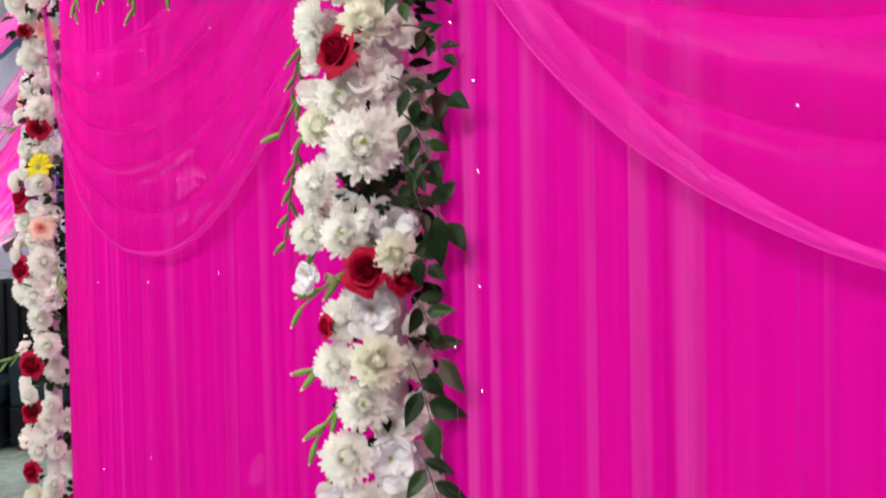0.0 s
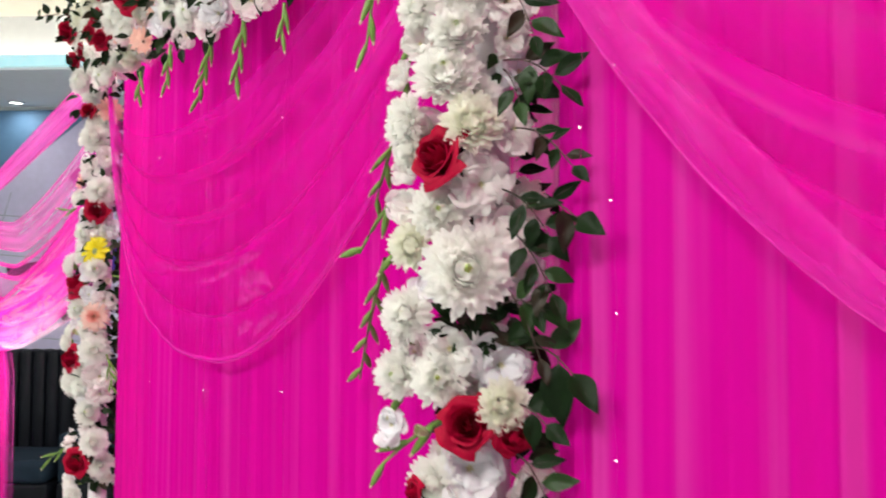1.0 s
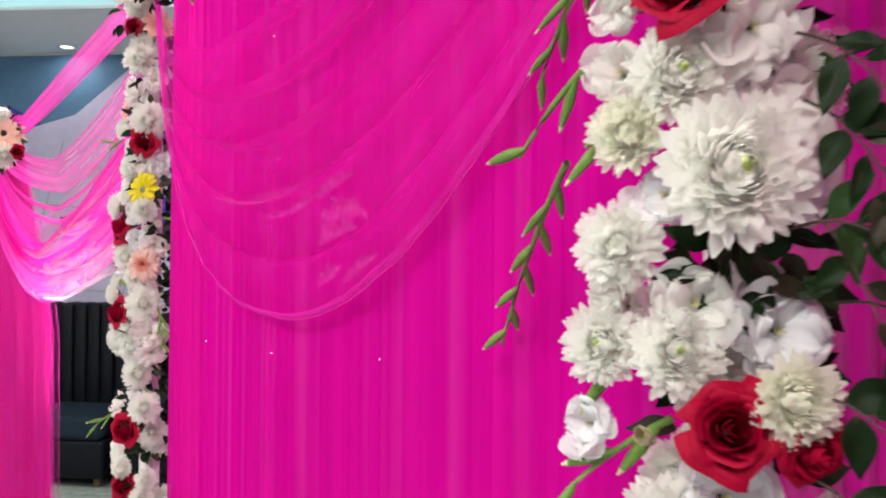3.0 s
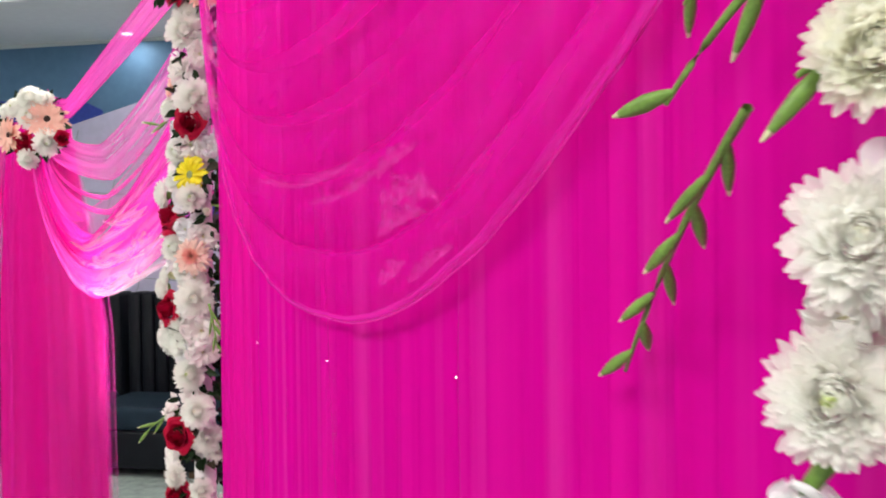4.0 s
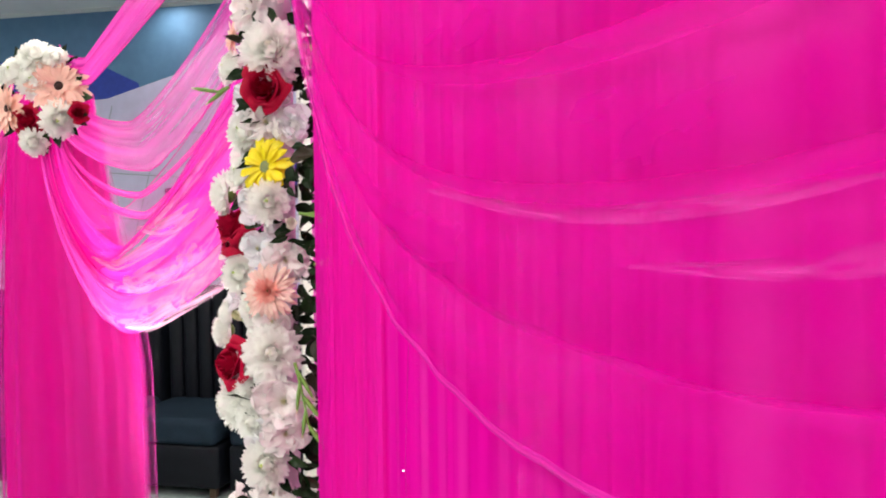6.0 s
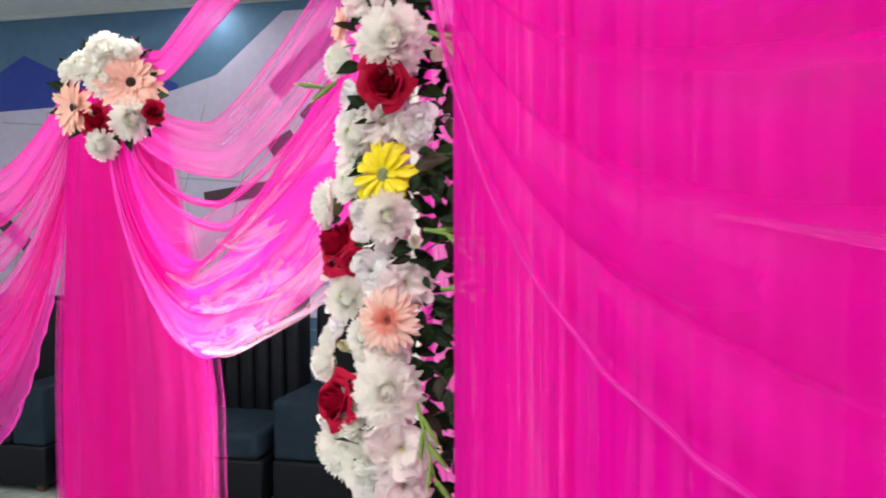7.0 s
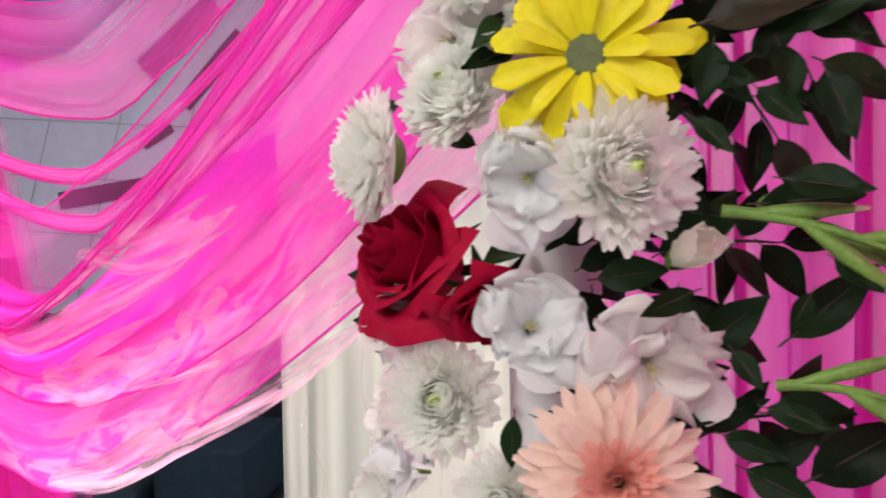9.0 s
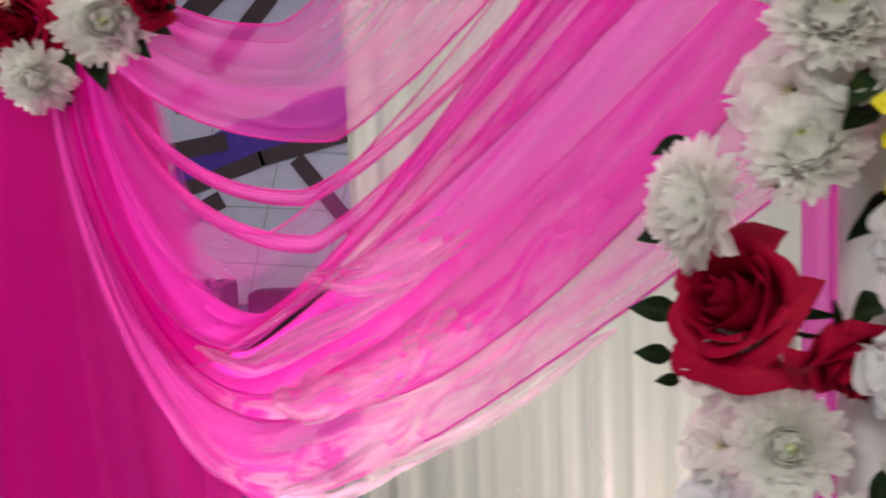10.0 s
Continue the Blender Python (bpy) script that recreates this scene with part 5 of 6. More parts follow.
fb("rose", -1.330, 1.341, 0.080)
fb("mum", -1.235, 1.370, 0.097)
fb("lis", -1.276, 1.403, 0.058)
fb("mum", -1.331, 1.272, 0.092)
fb("lis", -1.214, 1.296, 0.086)
fb("mum", -1.283, 1.255, 0.080)
fb("lis", -1.306, 1.686, 0.060)
fb("lis", -1.278, 1.690, 0.052)
fb("mum", -1.300, 1.652, 0.066, (-0.4, -0.8, 0.45), 1)
fb("mum", -1.350, 1.624, 0.082, (-1.0, -0.35, 0.05), 0)
fb("mum", -1.290, 1.722, 0.070, (-0.3, -1.0, 0.3), 1)
fb("lis", -1.245, 1.735, 0.066, (0.0, -1.0, 0.3), 1)
fb("lis", -1.200, 1.715, 0.055, (0.5, -0.9, 0.2), 0)
fb("mum", -1.262, 1.775, 0.056, (-0.1, -1.0, 0.1), 0, -0.02)
fb("daisy", -1.238, 1.662, 0.102, (-0.32, -0.95, 0.12), None, 0.012)
fb("mum", -1.226, 1.606, 0.070, (0.35, -1.0, 0.10), 1, 0.02)
fb("lis", -1.266, 1.606, 0.058, (-0.1, -1.0, -0.2), 2, 0.03)
fb("rose", -1.330, 1.566, 0.088, (-0.66, -0.60, 0.45), 0, -0.03)
fb("rose", -1.284, 1.542, 0.056, (0.15, -0.70, -0.70), 1, -0.02)
fb("bud", -1.192, 1.572, 0.042, (0.35, -0.8, 0.35), 0)
fb("bud", -1.148, 1.594, 0.026, (0.7, -0.5, 0.3), 0, 0.05)
fb("lis", -1.264, 1.534, 0.062, (0.15, -1.0, 0.35), 2, 0.016)
fb("lis", -1.207, 1.518, 0.070, (0.35, -0.8, -0.45), 1)
fb("lis", -1.330, 1.532, 0.056, (-0.5, -0.8, 0.3), 1)
fb("mum", -1.312, 1.490, 0.068, (-0.15, -1.0, 0.2), 3, 0.006)
fb("peach", -1.228, 1.470, 0.100, (0.05, -1.0, 0.12), None, 0.02)
fb("lis", -1.338, 1.478, 0.046, None, 1)
fb("lis", -1.340, 1.440, 0.056)
fb("mum", -1.275, 1.440, 0.062)
fb("mum", -1.352, 1.420, 0.050, (-0.8, -0.5, 0.0))
fb("lis", -1.240, 1.420, 0.060)
fb("mum", -1.300, 1.310, 0.070)
fb("lis", -1.355, 1.300, 0.056)
fb("rose", -1.296, 1.037, 0.084)
fb("mum", -1.227, 1.104, 0.086)
fb("lis", -1.334, 0.967, 0.088)
fb("mum", -1.255, 1.189, 0.084)
fb("lis", -1.212, 1.245, 0.069)
fb("lis", -1.340, 1.090, 0.066)
fb("mum", -1.320, 1.264, 0.084)
fb("mum", -1.253, 2.002, 0.097)
fb("lis", -1.207, 1.944, 0.062)
fb("gerbera", -1.196, 2.081, 0.083)
fb("rose", -1.279, 2.086, 0.055)
fb("mum", -1.238, 2.206, 0.101)
fb("mum", -1.264, 2.145, 0.088)
fb("mum", -1.305, 2.358, 0.097)
fb("lis", -1.218, 2.277, 0.082)


def fill(parent, base, z0, z1, count, red=0.12, r=0.075):
    """More flowers up and down the post, packed round its viewed side."""
    for i in range(count):
        z = z0 + (z1 - z0) * (i + rng.random()) / count
        a = rng.uniform(-1.25, 1.25) + math.atan2(VIEW.y, VIEW.x) - 0.15
        p = (base.x + r * math.cos(a), base.y + r * math.sin(a), z)
        kind = "rose" if rng.random() < red else ("mum" if rng.random() < 0.6 else "lis")
        set_flower(kind, parent, p, rng.uniform(0.06, 0.085), face_out(base, p, rng.uniform(-0.1, 0.4)))


def underlay(parent, base, z0, z1, count, shift, reach=0.06, size=0.055):
    """Dark leaves packed behind the flowers."""
    for i in range(count):
        z = z0 + (z1 - z0) * (i + rng.random()) / count
        a = rng.uniform(-1.5, 1.5) + math.atan2(VIEW.y, VIEW.x) + shift
        r = rng.uniform(0.03, reach)
        p = (base.x + r * math.cos(a), base.y + r * math.sin(a), z)
        way = (math.cos(a) + rng.uniform(-0.6, 0.6), math.sin(a) + rng.uniform(-0.3, 0.6), rng.uniform(-0.9, 0.6))
        long = size * rng.uniform(0.7, 1.25)
        lean = (rng.uniform(-0.5, 0.5), -1, rng.uniform(0, 0.8))
        if (Vector(p) - base + Vector(way).normalized() * long).dot(VIEW.normalized()) - 0.05 * z < 0.066:
            set_leaf(parent, p, way, long, lean)


def tuck(parent, base, z0, z1, count, reach, size, middle, half):
    """Small dark leaves whose tips stick out between the flowers."""
    for i in range(count):
        z = z0 + (z1 - z0) * (i + rng.random()) / count
        a = middle + rng.uniform(-half, half)
        p = (base.x + reach * math.cos(a), base.y + reach * math.sin(a), z)
        set_leaf(parent, p, (math.cos(a) + rng.uniform(-0.9, 0.9), math.sin(a) + rng.uniform(-0.5, 0.9), rng.uniform(-0.9, 0.7)), size * rng.uniform(0.7, 1.3), (rng.uniform(-0.6, 0.6), -1, rng.uniform(-0.2, 0.8)))


fill(post_a, POST_A, 0.15, 1.08, 40)
tuck(post_b, POST_B, 1.0, 2.2, 80, 0.062, 0.036, -0.45, 0.65)
tuck(post_b, POST_B, 1.75, 2.2, 16, 0.060, 0.034, -1.6, 0.8)
tuck(post_b, POST_B, 0.9, 1.4, 14, 0.060, 0.034, -1.6, 0.8)
tuck(post_a, POST_A, 1.1, 2.0, 12, 0.056, 0.030, -1.6, 1.0)
fill(post_a, POST_A, 1.92, 2.2, 14)
fill(post_b, POST_B, 0.15, 0.95, 36)
fill(post_a, POST_A, 1.08, 1.95, 12, 0.0, 0.044)
fill(post_b, POST_B, 0.95, 1.42, 6, 0.0, 0.044)
fill(post_b, POST_B, 1.75, 2.2, 6, 0.0, 0.044)
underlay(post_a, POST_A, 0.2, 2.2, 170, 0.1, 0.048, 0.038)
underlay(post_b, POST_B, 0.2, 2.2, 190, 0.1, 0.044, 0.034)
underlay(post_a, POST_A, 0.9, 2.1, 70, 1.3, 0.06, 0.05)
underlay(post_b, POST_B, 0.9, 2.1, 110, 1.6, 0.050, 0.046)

def leaf_twig(parent, p0, p1, leaves, size):
    """A thin bent twig from p0 to p1 with leaves in turn on both sides and one at its end."""
    p0, p1 = Vector(p0), Vector(p1)
    d = p1 - p0
    ln = d.length
    bow = Vector((0, 0, 0.12 * ln))
    pts = [p0.lerp(p1, k / 6) + bow * math.sin(math.pi * k / 6) for k in range(7)]
    vs, fs = tube([q - parent.matrix_basis.translation for q in pts], [0.0013, 0.0012, 0.0011, 0.001, 0.0009, 0.0008, 0.0006], 5)
    b = Build()
    b.add(vs, fs, 0)
    child("twig", b.mesh("twig", [M["twig"]]), parent)
    d.normalize()
    side = d.cross(Vector((0, -1, 0))).normalized()
    for k in range(leaves):
        t = 0.22 + 0.78 * (k + 1) / leaves
        i = min(5, int(t * 6))
        q = pts[i].lerp(pts[i + 1], min(1.0, t * 6 - i))
        last = k == leaves - 1
        w = d * (1.0 if last else 0.55) + side * (0.1 if last else (1 if k % 2 else -1) * rng.uniform(0.6, 1.0)) + Vector((0, rng.uniform(-0.3, 0.25), rng.uniform(-0.45, 0.05)))
        set_leaf(parent, q, w, size * rng.uniform(0.8, 1.15), (rng.uniform(-0.5, 0.5), -1, rng.uniform(-0.2, 0.6)))


# leafy twigs on the shaded side of the posts
for x0, z0, x1, z1, count, size in ((-0.049, 1.805, 0.015, 1.765, 6, 0.036), (-0.049, 1.795, -0.035, 1.750, 3, 0.034), (-0.035, 1.728, 0.026, 1.676, 6, 0.028), (-0.050, 1.659, 0.002, 1.605, 6, 0.034),
                                    (-0.023, 1.642, 0.028, 1.622, 3, 0.040), (-0.045, 1.615, 0.004, 1.545, 7, 0.035), (-0.052, 1.530, -0.006, 1.525, 5, 0.031), (-0.048, 1.550, -0.010, 1.475, 4, 0.028),
                                    (-0.024, 1.482, 0.022, 1.462, 3, 0.052)):
    leaf_twig(post_a, (x0 - 0.01, 1.190, z0), (x0 + 0.85 * (x1 - x0) - 0.006, 1.150 - 1.0 * max(0.0, x1), z1), count, 1.22 * size)
for x0, z0, x1, z1, count, size in ((-0.042, 1.888, -0.018, 1.823, 4, 0.034), (-0.030, 1.305, 0.008, 1.285, 2, 0.048), (-0.030, 1.270, -0.008, 1.205, 4, 0.043), (-0.035, 1.366, -0.006, 1.330, 4, 0.034),
                                    (-0.040, 1.420, -0.005, 1.405, 4, 0.032), (-0.03, 1.16, 0.0, 1.10, 4, 0.040), (-0.03, 1.05, 0.01, 1.0, 4, 0.040), (-0.04, 1.95, 0.015, 1.92, 5, 0.036), (-0.04, 2.03, 0.015, 1.99, 5, 0.036)):
    leaf_twig(post_a, (x0 - 0.01, 1.190, z0), (x0 + 0.85 * (x1 - x0) - 0.006, 1.150 - 1.0 * max(0.0, x1), z1), count, 1.22 * size)
for i in range(16):
    z = 0.85 + 1.35 * (i + rng.random()) / 16
    leaf_twig(post_b, (rng.uniform(-1.20, -1.17), 2.765, z), (rng.uniform(-1.15, -1.11), rng.uniform(2.69, 2.76), z + rng.uniform(-0.05, 0.04)), rng.randrange(4, 7), 0.038)
for x, z, dx, dz, size in ((-1.179, 1.678, 0.88, 0.35, 0.060), (-1.143, 1.679, 0.86, 0.23, 0.043), (-1.130, 1.660, 0.79, -0.40, 0.043), (-1.133, 1.653, 0.26, -0.86, 0.046), (-1.188, 1.665, 0.59, -0.59, 0.040),
                           (-1.161, 1.660, 0.57, 0.51, 0.034), (-1.152, 1.647, 0.52, -0.28, 0.030), (-1.159, 1.593, 0.91, 0.06, 0.049), (-1.234, 1.558, 0.84, 0.11, 0.038), (-1.132, 1.680, 0.78, -0.30, 0.036)):
    set_leaf(post_b, (x, 2.725, z), (dx, -0.15, dz), size, (rng.uniform(-0.35, 0.35), -1, rng.uniform(0.0, 0.45)))
for x, z, dx, dz, size in ((-1.218, 1.533, 0.80, 0.31, 0.042), (-1.187, 1.521, 0.68, 0.59, 0.046), (-1.145, 1.527, 0.68, 0.64, 0.056), (-1.154, 1.494, 0.85, 0.05, 0.042), (-1.136, 1.460, 0.77, 0.54, 0.059),
                           (-1.175, 1.484, 0.65, -0.22, 0.034), (-1.160, 1.470, 0.76, 0.39, 0.038), (-1.165, 1.468, 0.76, -0.35, 0.040), (-1.177, 1.453, 0.73, -0.43, 0.040), (-1.136, 1.449, 0.72, -0.23, 0.034)):
    set_leaf(post_b, (x, 2.725, z), (dx, -0.15, dz), size, (rng.uniform(-0.35, 0.35), -1, rng.uniform(0.0, 0.45)))
for x, z, dx, dz, size in ((-1.350, 1.549, -0.9, 0.1, 0.036), (-1.355, 1.519, -0.9, 0.1, 0.028), (-1.350, 1.504, -0.9, -0.1, 0.020), (-1.350, 1.625, -0.7, -0.6, 0.034), (-1.355, 1.604, -0.9, -0.2, 0.026), (-1.345, 1.665, -0.8, -0.4, 0.028)):
    set_leaf(post_b, (x, 2.865, z), (dx, 0.05, dz), size, (rng.uniform(-0.3, 0.3), -1, 0.3))
for i in range(60):
    z = 0.95 + 1.2 * (i + rng.random()) / 60
    set_leaf(post_b, (rng.uniform(-1.275, -1.225), rng.uniform(2.735, 2.755), z), (rng.uniform(-0.6, 0.9), rng.uniform(-0.25, 0.1), rng.uniform(-1.0, 0.6)), rng.uniform(0.030, 0.042), (rng.uniform(-0.5, 0.5), -1, rng.uniform(-0.2, 0.5)))
for i in range(44):
    z = 1.10 + 0.95 * (i + rng.random()) / 44
    set_leaf(post_b, (rng.uniform(-1.205, -1.15), rng.uniform(2.745, 2.80), z), (rng.uniform(-0.3, 1.0), rng.uniform(-0.25, 0.3), rng.uniform(-1.0, 0.7)), rng.uniform(0.032, 0.050), (rng.uniform(-0.6, 0.6), -1, rng.uniform(-0.2, 0.6)))
for i in range(16):
    set_leaf(post_a, (rng.uniform(-0.125, -0.06), rng.uniform(1.205, 1.23), rng.uniform(1.500, 1.535)), (rng.uniform(-0.8, 1.0), -0.1, rng.uniform(-0.8, 0.4)), rng.uniform(0.03, 0.042), (rng.uniform(-0.4, 0.4), -1, 0.3))
for x, z, dx, dz in ((-0.075, 1.497, 0.8, -0.3), (-0.085, 1.49, 0.1, -0.9), (-0.06, 1.485, 0.9, 0.2), (-0.05, 1.50, 0.7, -0.6), (-0.095, 1.50, -0.5, -0.6), (-0.04, 1.78, 0.8, -0.3), (-0.05, 1.75, 0.6, 0.5)):
    set_leaf(post_a, (x, 1.210, z), (dx, -0.1, dz), 0.036, (rng.uniform(-0.3, 0.3), -1, 0.3))

# long leaves beside the yellow daisy
for x, z, dx, dz, size in ((-1.191, 1.670, 0.97, 0.26, 0.058), (-1.167, 1.668, 0.97, 0.26, 0.055), (-1.146, 1.667, 0.98, -0.18, 0.027), (-1.191, 1.651, 0.96, -0.29, 0.027), (-1.167, 1.644, 0.72, -0.69, 0.030), (-1.138, 1.652, 0.26, -0.97, 0.038),
                           (-1.121, 1.647, 0.95, -0.30, 0.017), (-1.185, 1.689, 0.98, 0.19, 0.026), (-1.157, 1.604, 0.98, -0.21, 0.039), (-1.135, 1.570, 0.76, -0.65, 0.026), (-1.142, 1.556, -0.54, -0.84, 0.024), (-1.190, 1.556, -0.94, -0.34, 0.032),
                           (-1.177, 1.531, 0.56, -0.83, 0.023), (-1.164, 1.505, 0.96, -0.27, 0.030), (-1.194, 1.632, 0.71, -0.71, 0.027), (-1.131, 1.677, 1.00, -0.05, 0.021), (-1.157, 1.663, 0.23, -0.97, 0.031), (-1.183, 1.664, -0.23, -0.97, 0.030)):
    set_leaf(post_b, (x, 2.69, z), (dx, -0.35, dz), size, (rng.uniform(-0.4, 0.4), -1, rng.uniform(0.0, 0.6)))
# gladiolus spikes
gladiolus(post_a, (-0.205, 1.300, 1.585), (-0.058, 0.185, -0.115), 0.230, 8, 0.85)
gladiolus(post_a, (-0.185, 1.275, 1.750), (-0.05, 0.12, -0.07), 0.13, 5, 0.85)
gladiolus(post_a, (-0.192, 1.270, 1.655), (-0.070, 0.093, -0.055), 0.095, 2)
for x, z, dx, dz, ln, buds in ((-0.150, 1.895, -0.30, -0.95, 0.09, 3), (-0.175, 1.600, -0.8, -0.25, 0.02, 1),
                               (-0.165, 1.440, -0.8, -0.45, 0.03, 1), (-0.130, 1.395, -0.85, -0.45, 0.085, 3), (-0.165, 1.265, -0.8, -0.3, 0.02, 2), (-0.145, 1.205, -0.65, -0.75, 0.06, 3), (-0.155, 1.140, -0.15, -1.0, 0.09, 4)):
    gladiolus(post_a, (x, 1.235, z), (dx, 0.15, dz), ln, buds)
for x, z, dx, dz, ln, buds in ((-1.322, 1.795, -0.9, -0.15, 0.02, 2), (-1.17, 1.845, 0.9, -0.35, 0.06, 4), (-1.178, 1.590, 0.95, -0.08, 0.085, 4), (-1.130, 1.578, 0.75, -0.35, 0.05, 3), (-1.155, 1.512, 0.9, 0.1, 0.055, 3), (-1.19, 1.36, 0.35, -0.9, 0.09, 5), (-1.345, 1.075, -0.8, -0.4, 0.05, 3)):
    gladiolus(post_b, (x, 2.70 + max(0, -1.215 - x) * 0.6, z), (dx, -0.25, dz), ln, buds, 0.8)

# ---- beam garland ----
beam = thing("flower_beam", (*on_line(SPAN / 2, 0.0, 0).xy, TOP), "overhead beam garland of white, red and peach flowers", "garland")
vs, fs = tube([on_line(-1.9, 0, TOP + 0.03) - beam.matrix_basis.translation, on_line(SPAN + 0.05, 0, TOP + 0.03) - beam.matrix_basis.translation], [0.026, 0.026], 16)
b = Build()
b.add(vs, fs)
child("rail", b.mesh("rail", [M["wrap"]]), beam, None, "rail wrapped in pale cloth")
for i in range(150):
    s = -0.7 + (SPAN + 0.78) * (i + rng.random()) / 150
    a = rng.uniform(-1.15, 1.1)
    p = on_line(s, 0.085 * math.cos(a) + 0.01, TOP - 0.03 + 0.125 * math.sin(a) + rng.uniform(-0.02, 0.02) + 0.07 * max(0.0, s - 0.6) + 0.10 * max(0.0, s - 1.5))
    k = rng.random()
    kind = "rose" if k < 0.22 else "gerbera" if k < 0.27 else "mum" if k < 0.82 else "lis"
    set_flower(kind, beam, p + (FRONT * 0.02 if kind == "rose" else FRONT * 0), rng.uniform(0.048, 0.060) if kind == "rose" else rng.uniform(0.058, 0.085), FRONT * math.cos(a) + VIEW * 0.5 + Vector((0, 0, math.sin(a) * 0.6 - 0.15)))


def fg(kind, s, z, size):
    set_flower(kind, beam, on_line(s, 0.135 if kind == "rose" else 0.10, z), size, FRONT * 0.7 + VIEW * 0.8 + Vector((0, 0, rng.uniform(-0.3, 0.2))))


fg("rose", 1.164, 2.220, 0.079)
fg("rose", 1.425, 2.336, 0.061)
fg("rose", 1.829, 2.303, 0.064)
fg("rose", 1.412, 2.175, 0.054)
fg("gerbera", 1.186, 2.127, 0.066)
fg("mum", 1.051, 2.240, 0.110)
fg("mum", 1.609, 2.347, 0.115)
fg("rose", 0.838, 2.170, 0.072)
fg("mum", 0.687, 2.110, 0.090)
fg("mum", 1.729, 2.322, 0.111)
fg("lis", 0.673, 2.051, 0.065)
fg("mum", 0.935, 2.127, 0.079)
fg("mum", 1.366, 2.220, 0.111)
fg("gerbera", 0.599, 2.105, 0.045)
fg("mum", 0.510, 2.074, 0.062)
fg("lis", 0.461, 2.022, 0.050)
fg("lis", 0.788, 2.112, 0.062)
fg("mum", 1.254, 2.329, 0.100)
fg("lis", 1.715, 2.450, 0.103)
fg("lis", 1.015, 2.120, 0.063)
fg("mum", 0.381, 2.036, 0.052)
fg("lis", 0.564, 2.055, 0.054)

fg("rose", 1.44, 2.32, 0.062)
fg("gerbera", 1.156, 2.115, 0.060)
fg("mum", 0.991, 2.208, 0.085)
fg("mum", 1.298, 2.172, 0.075)
fg("mum", 0.831, 2.094, 0.075)
fg("mum", 1.665, 2.276, 0.085)
fg("lis", 0.699, 2.044, 0.080)
fg("lis", 0.850, 2.054, 0.060)
fg("mum", 1.502, 2.101, 0.080)
fg("mum", 1.767, 2.145, 0.080)
fg("lis", 0.520, 2.031, 0.070)
fg("mum", 0.627, 2.106, 0.075)
for i in range(150):
    s = -0.7 + (SPAN + 0.78) * (i + rng.random()) / 150
    p = on_line(s, rng.uniform(0.02, 0.085), TOP + rng.uniform(-0.14, 0.12))
    set_leaf(beam, p, FRONT * rng.uniform(0.1, 0.8) + ALONG * rng.uniform(-0.6, 0.6) + Vector((0, 0, rng.uniform(-1.2, 0.2))), rng.uniform(0.035, 0.06), (rng.uniform(-0.5, 0.5), -1, 0.3))
for i in range(130):
    s = 0.3 + (SPAN - 0.25) * (i + rng.random()) / 130
    a = rng.uniform(-1.2, 0.9)
    p = on_line(s, 0.11 * math.cos(a) + 0.02, TOP - 0.03 + 0.135 * math.sin(a) + 0.07 * max(0.0, s - 0.6) + 0.10 * max(0.0, s - 1.5))
    set_leaf(beam, p, FRONT * rng.uniform(0.2, 0.8) + ALONG * rng.uniform(-0.8, 0.8) + Vector((0, 0, rng.uniform(-1.0, 0.5))), rng.uniform(0.030, 0.050), (rng.uniform(-0.5, 0.5), -1, rng.uniform(-0.3, 0.6)))
for i in range(26):
    s = 0.05 + 0.95 * (i + rng.random()) / 26
    set_leaf(beam, on_line(s, rng.uniform(0.07, 0.12), TOP + rng.uniform(-0.20, -0.10)), FRONT * rng.uniform(-0.1, 0.4) + ALONG * rng.uniform(-0.6, 0.6) + Vector((0, 0, rng.uniform(-1.2, -0.2))), rng.uniform(0.040, 0.055), (rng.uniform(-0.5, 0.5), -1, 0.3))
for s, z, ds, length, buds in ((1.18, 2.05, -0.2, 0.05, 3), (0.955, 2.06, 0.1, 0.07, 4), (0.70, 2.02, 0.55, 0.11, 6), (0.55, 2.02, 0.1, 0.10, 5), (0.387, 1.99, 0.0, 0.04, 3), (0.10, 1.97, 0.15, 0.10, 4)):
    gladiolus(beam, on_line(s, 0.10, z), FRONT * 0.1 + ALONG * ds + Vector((0, 0, -1)), length, buds, 0.85, "gladiolus_stem", 0.22)

spray(beam, on_line(SPAN + 0.0, 0.09, TOP + 0.15), (-0.9, -0.3, 0.30), 0.11, 8, 0.036)
spray(beam, on_line(SPAN - 0.08, 0.10, TOP + 0.20), (-0.3, -0.3, 0.6), 0.06, 5, 0.030)

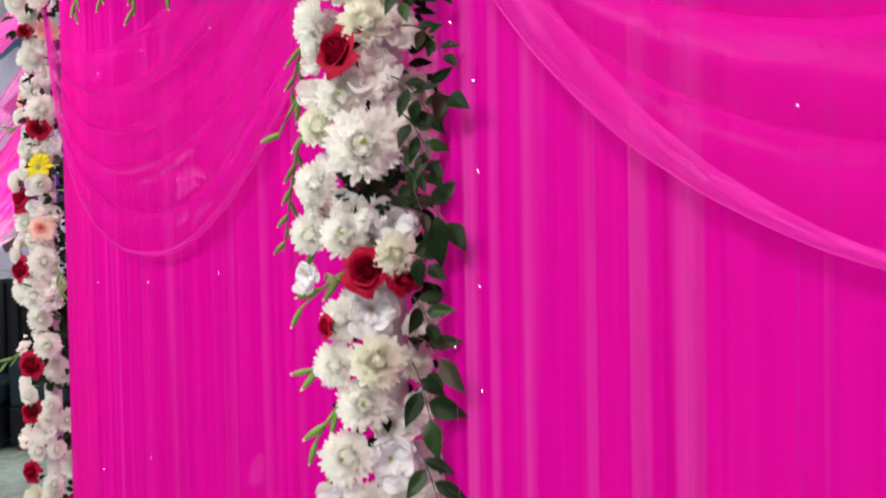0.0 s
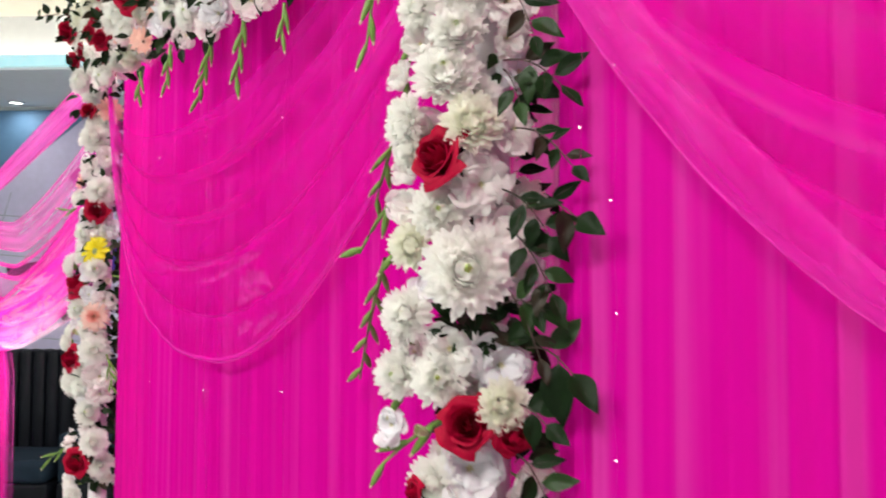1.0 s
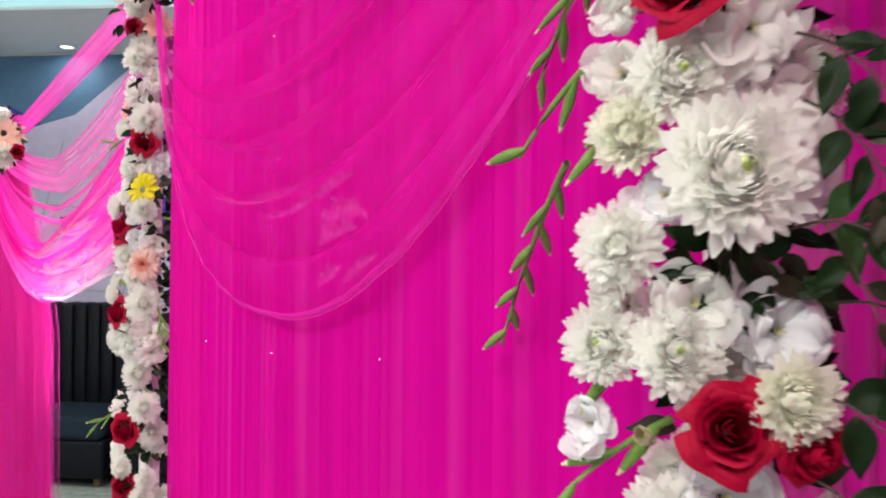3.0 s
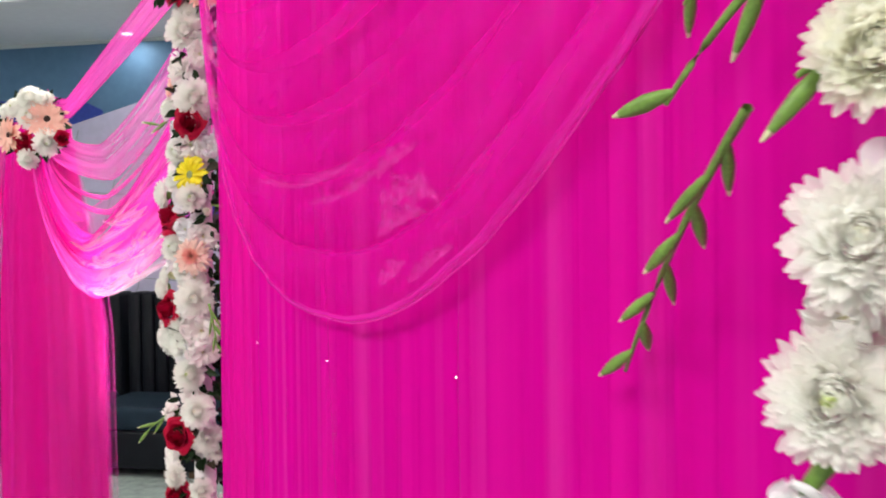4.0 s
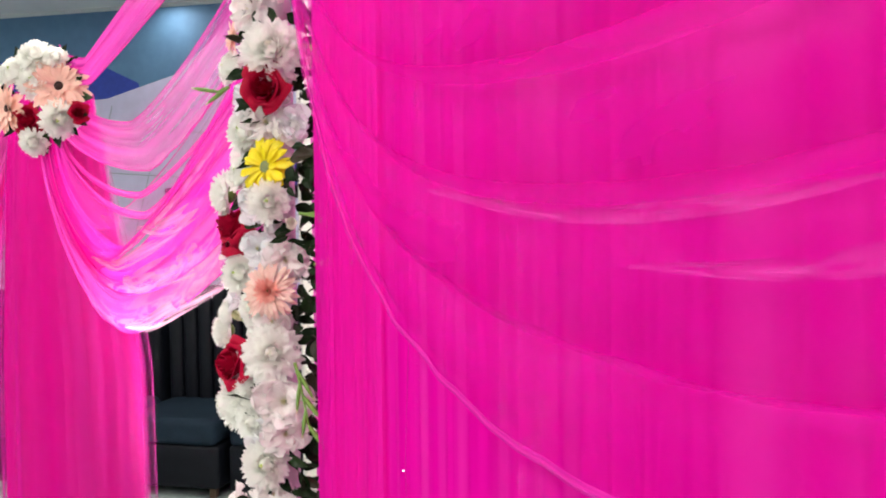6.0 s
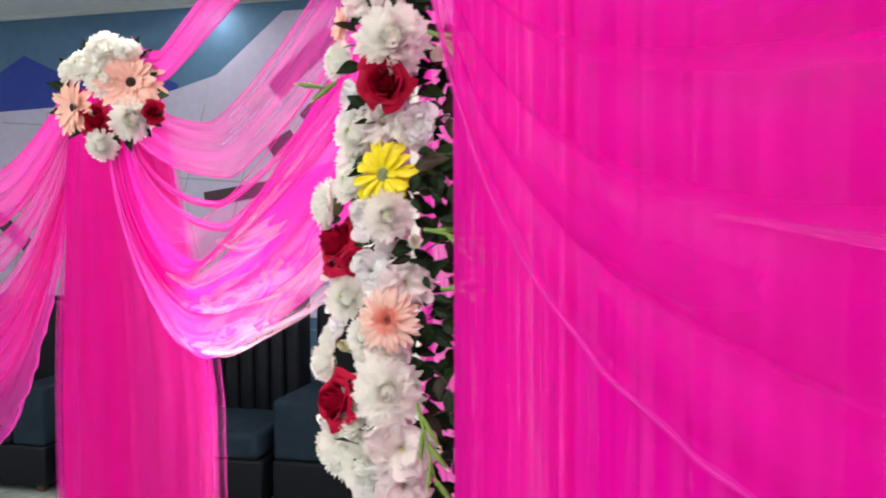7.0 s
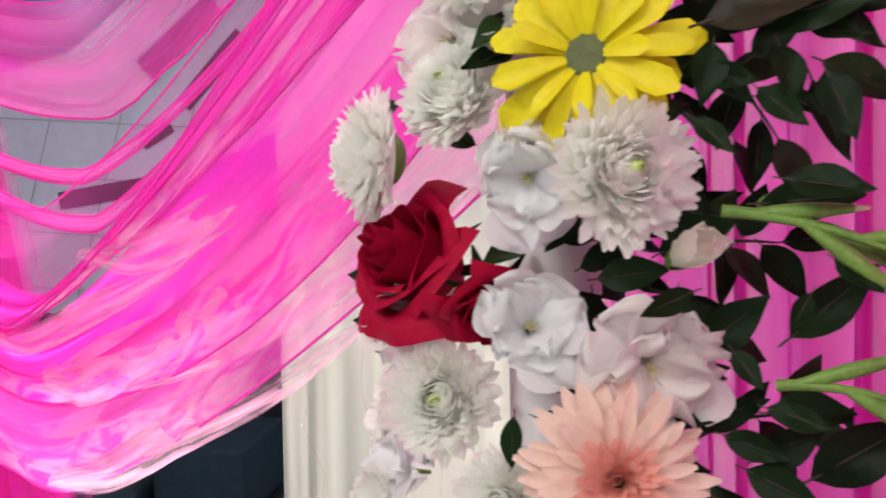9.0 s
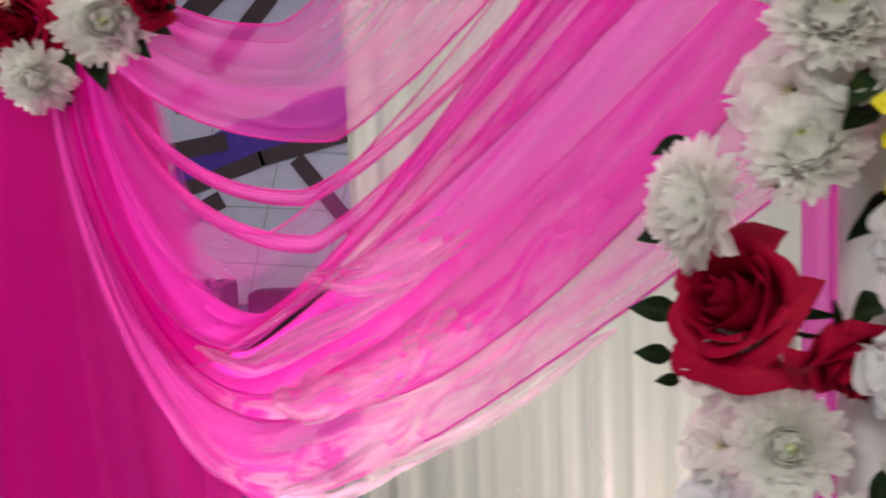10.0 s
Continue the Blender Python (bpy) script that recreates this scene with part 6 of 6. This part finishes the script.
# ---- bouquet on the tie ----
bq = thing("bouquet", (-1.84, 3.0, 1.825), "round bouquet of peach gerberas, white chrysanthemums and a red rose", "bouquet")
for kind, dx, dz, size, fx, fz in (("gerbera", 0.050, 0.02, 0.118, 0.15, 0.1), ("gerbera", -0.070, -0.02, 0.100, -0.45, -0.05), ("rose", -0.022, -0.045, 0.062, -0.1, -0.2), ("mum", -0.045, 0.05, 0.064, -0.3, 0.4),
                                   ("mum", 0.0, 0.08, 0.068, 0.05, 0.6), ("mum", 0.05, -0.045, 0.075, 0.3, -0.3), ("mum", -0.01, -0.088, 0.058, 0.0, -0.5), ("rose", 0.092, -0.035, 0.036, 0.8, -0.3), ("mum", 0.0, 0.03, 0.075, 0.0, 0.2), ("mum", -0.075, 0.045, 0.045, -0.7, 0.5), ("mum", 0.045, 0.075, 0.045, 0.4, 0.7)):
    set_flower(kind, bq, (-1.84 + dx, 2.968, 1.825 + dz), size * 1.08, (fx + 0.15, -1, fz))
for i in range(22):
    a = 6.28 * i / 22 + rng.uniform(-0.1, 0.1)
    set_leaf(bq, (-1.84 + 0.06 * math.cos(a), 2.985, 1.825 + 0.05 * math.sin(a)), (math.cos(a), -0.2, math.sin(a)), rng.uniform(0.045, 0.07), (0, -1, 0.2))

# ---- fairy lights ----
def fairy_string(s, off, z0, z1, seed, place=on_line, step=0.13, heights=()):
    """A thin wire with small bulbs at every second bend, or at the given heights."""
    rnd = random.Random(seed)
    top = place(s, off, z1)
    ob = thing("fairy_lights", top, "thin string of warm white fairy lights on the curtain", "string lights", "fairy light strings")
    pts, z = [], z1
    for h in heights:
        pts += [place(s + rnd.uniform(-0.006, 0.006), off, h + 0.05) - top, place(s + rnd.uniform(-0.004, 0.004), off, h) - top]
    while z > z0 and not heights:
        pts.append(place(s + rnd.uniform(-0.03, 0.03), off, z) - top)
        z -= step * rnd.uniform(0.3, 0.8)
    vs, fs = tube(pts, [0.0003] * len(pts), 4)
    b = Build()
    b.add(vs, fs)
    child("wire", b.mesh("wire", [M["wire"]]), ob)
    for p in pts[1::2]:
        child("bulb", LED, ob, Matrix.Translation(p + FRONT * 0.002))


vs, fs = bead(0.0008, 0.0008, 0, 3, 8)
lv, lf = bead(0.0008, -0.0008, 0, 3, 8)
b = Build()
b.add(vs, fs)
b.add(lv, lf)
LED = b.mesh("bulb", [M["led"]])
for k, s in enumerate((-0.66, -0.95, 0.54, 0.95, 1.31)):
    fairy_string(s, 0.018, 0.6, 2.15, 70 + k, on_line, 0.50)
fairy_string(-0.230, 0.022, 0.6, 2.15, 76, on_line, 0.2, (2.05, 1.90, 1.77, 1.635, 1.523, 1.38, 1.25, 1.1, 0.9))
fairy_string(-0.183, 0.022, 0.6, 2.15, 77, on_line, 0.2, (2.0, 1.86, 1.715, 1.44, 1.3, 1.0))
for k, s in enumerate((-1.84, -1.70, -1.52, -1.3)):
    fairy_string(s, 0.03, 0.5, 2.45, 90 + k, line_back, 0.2)
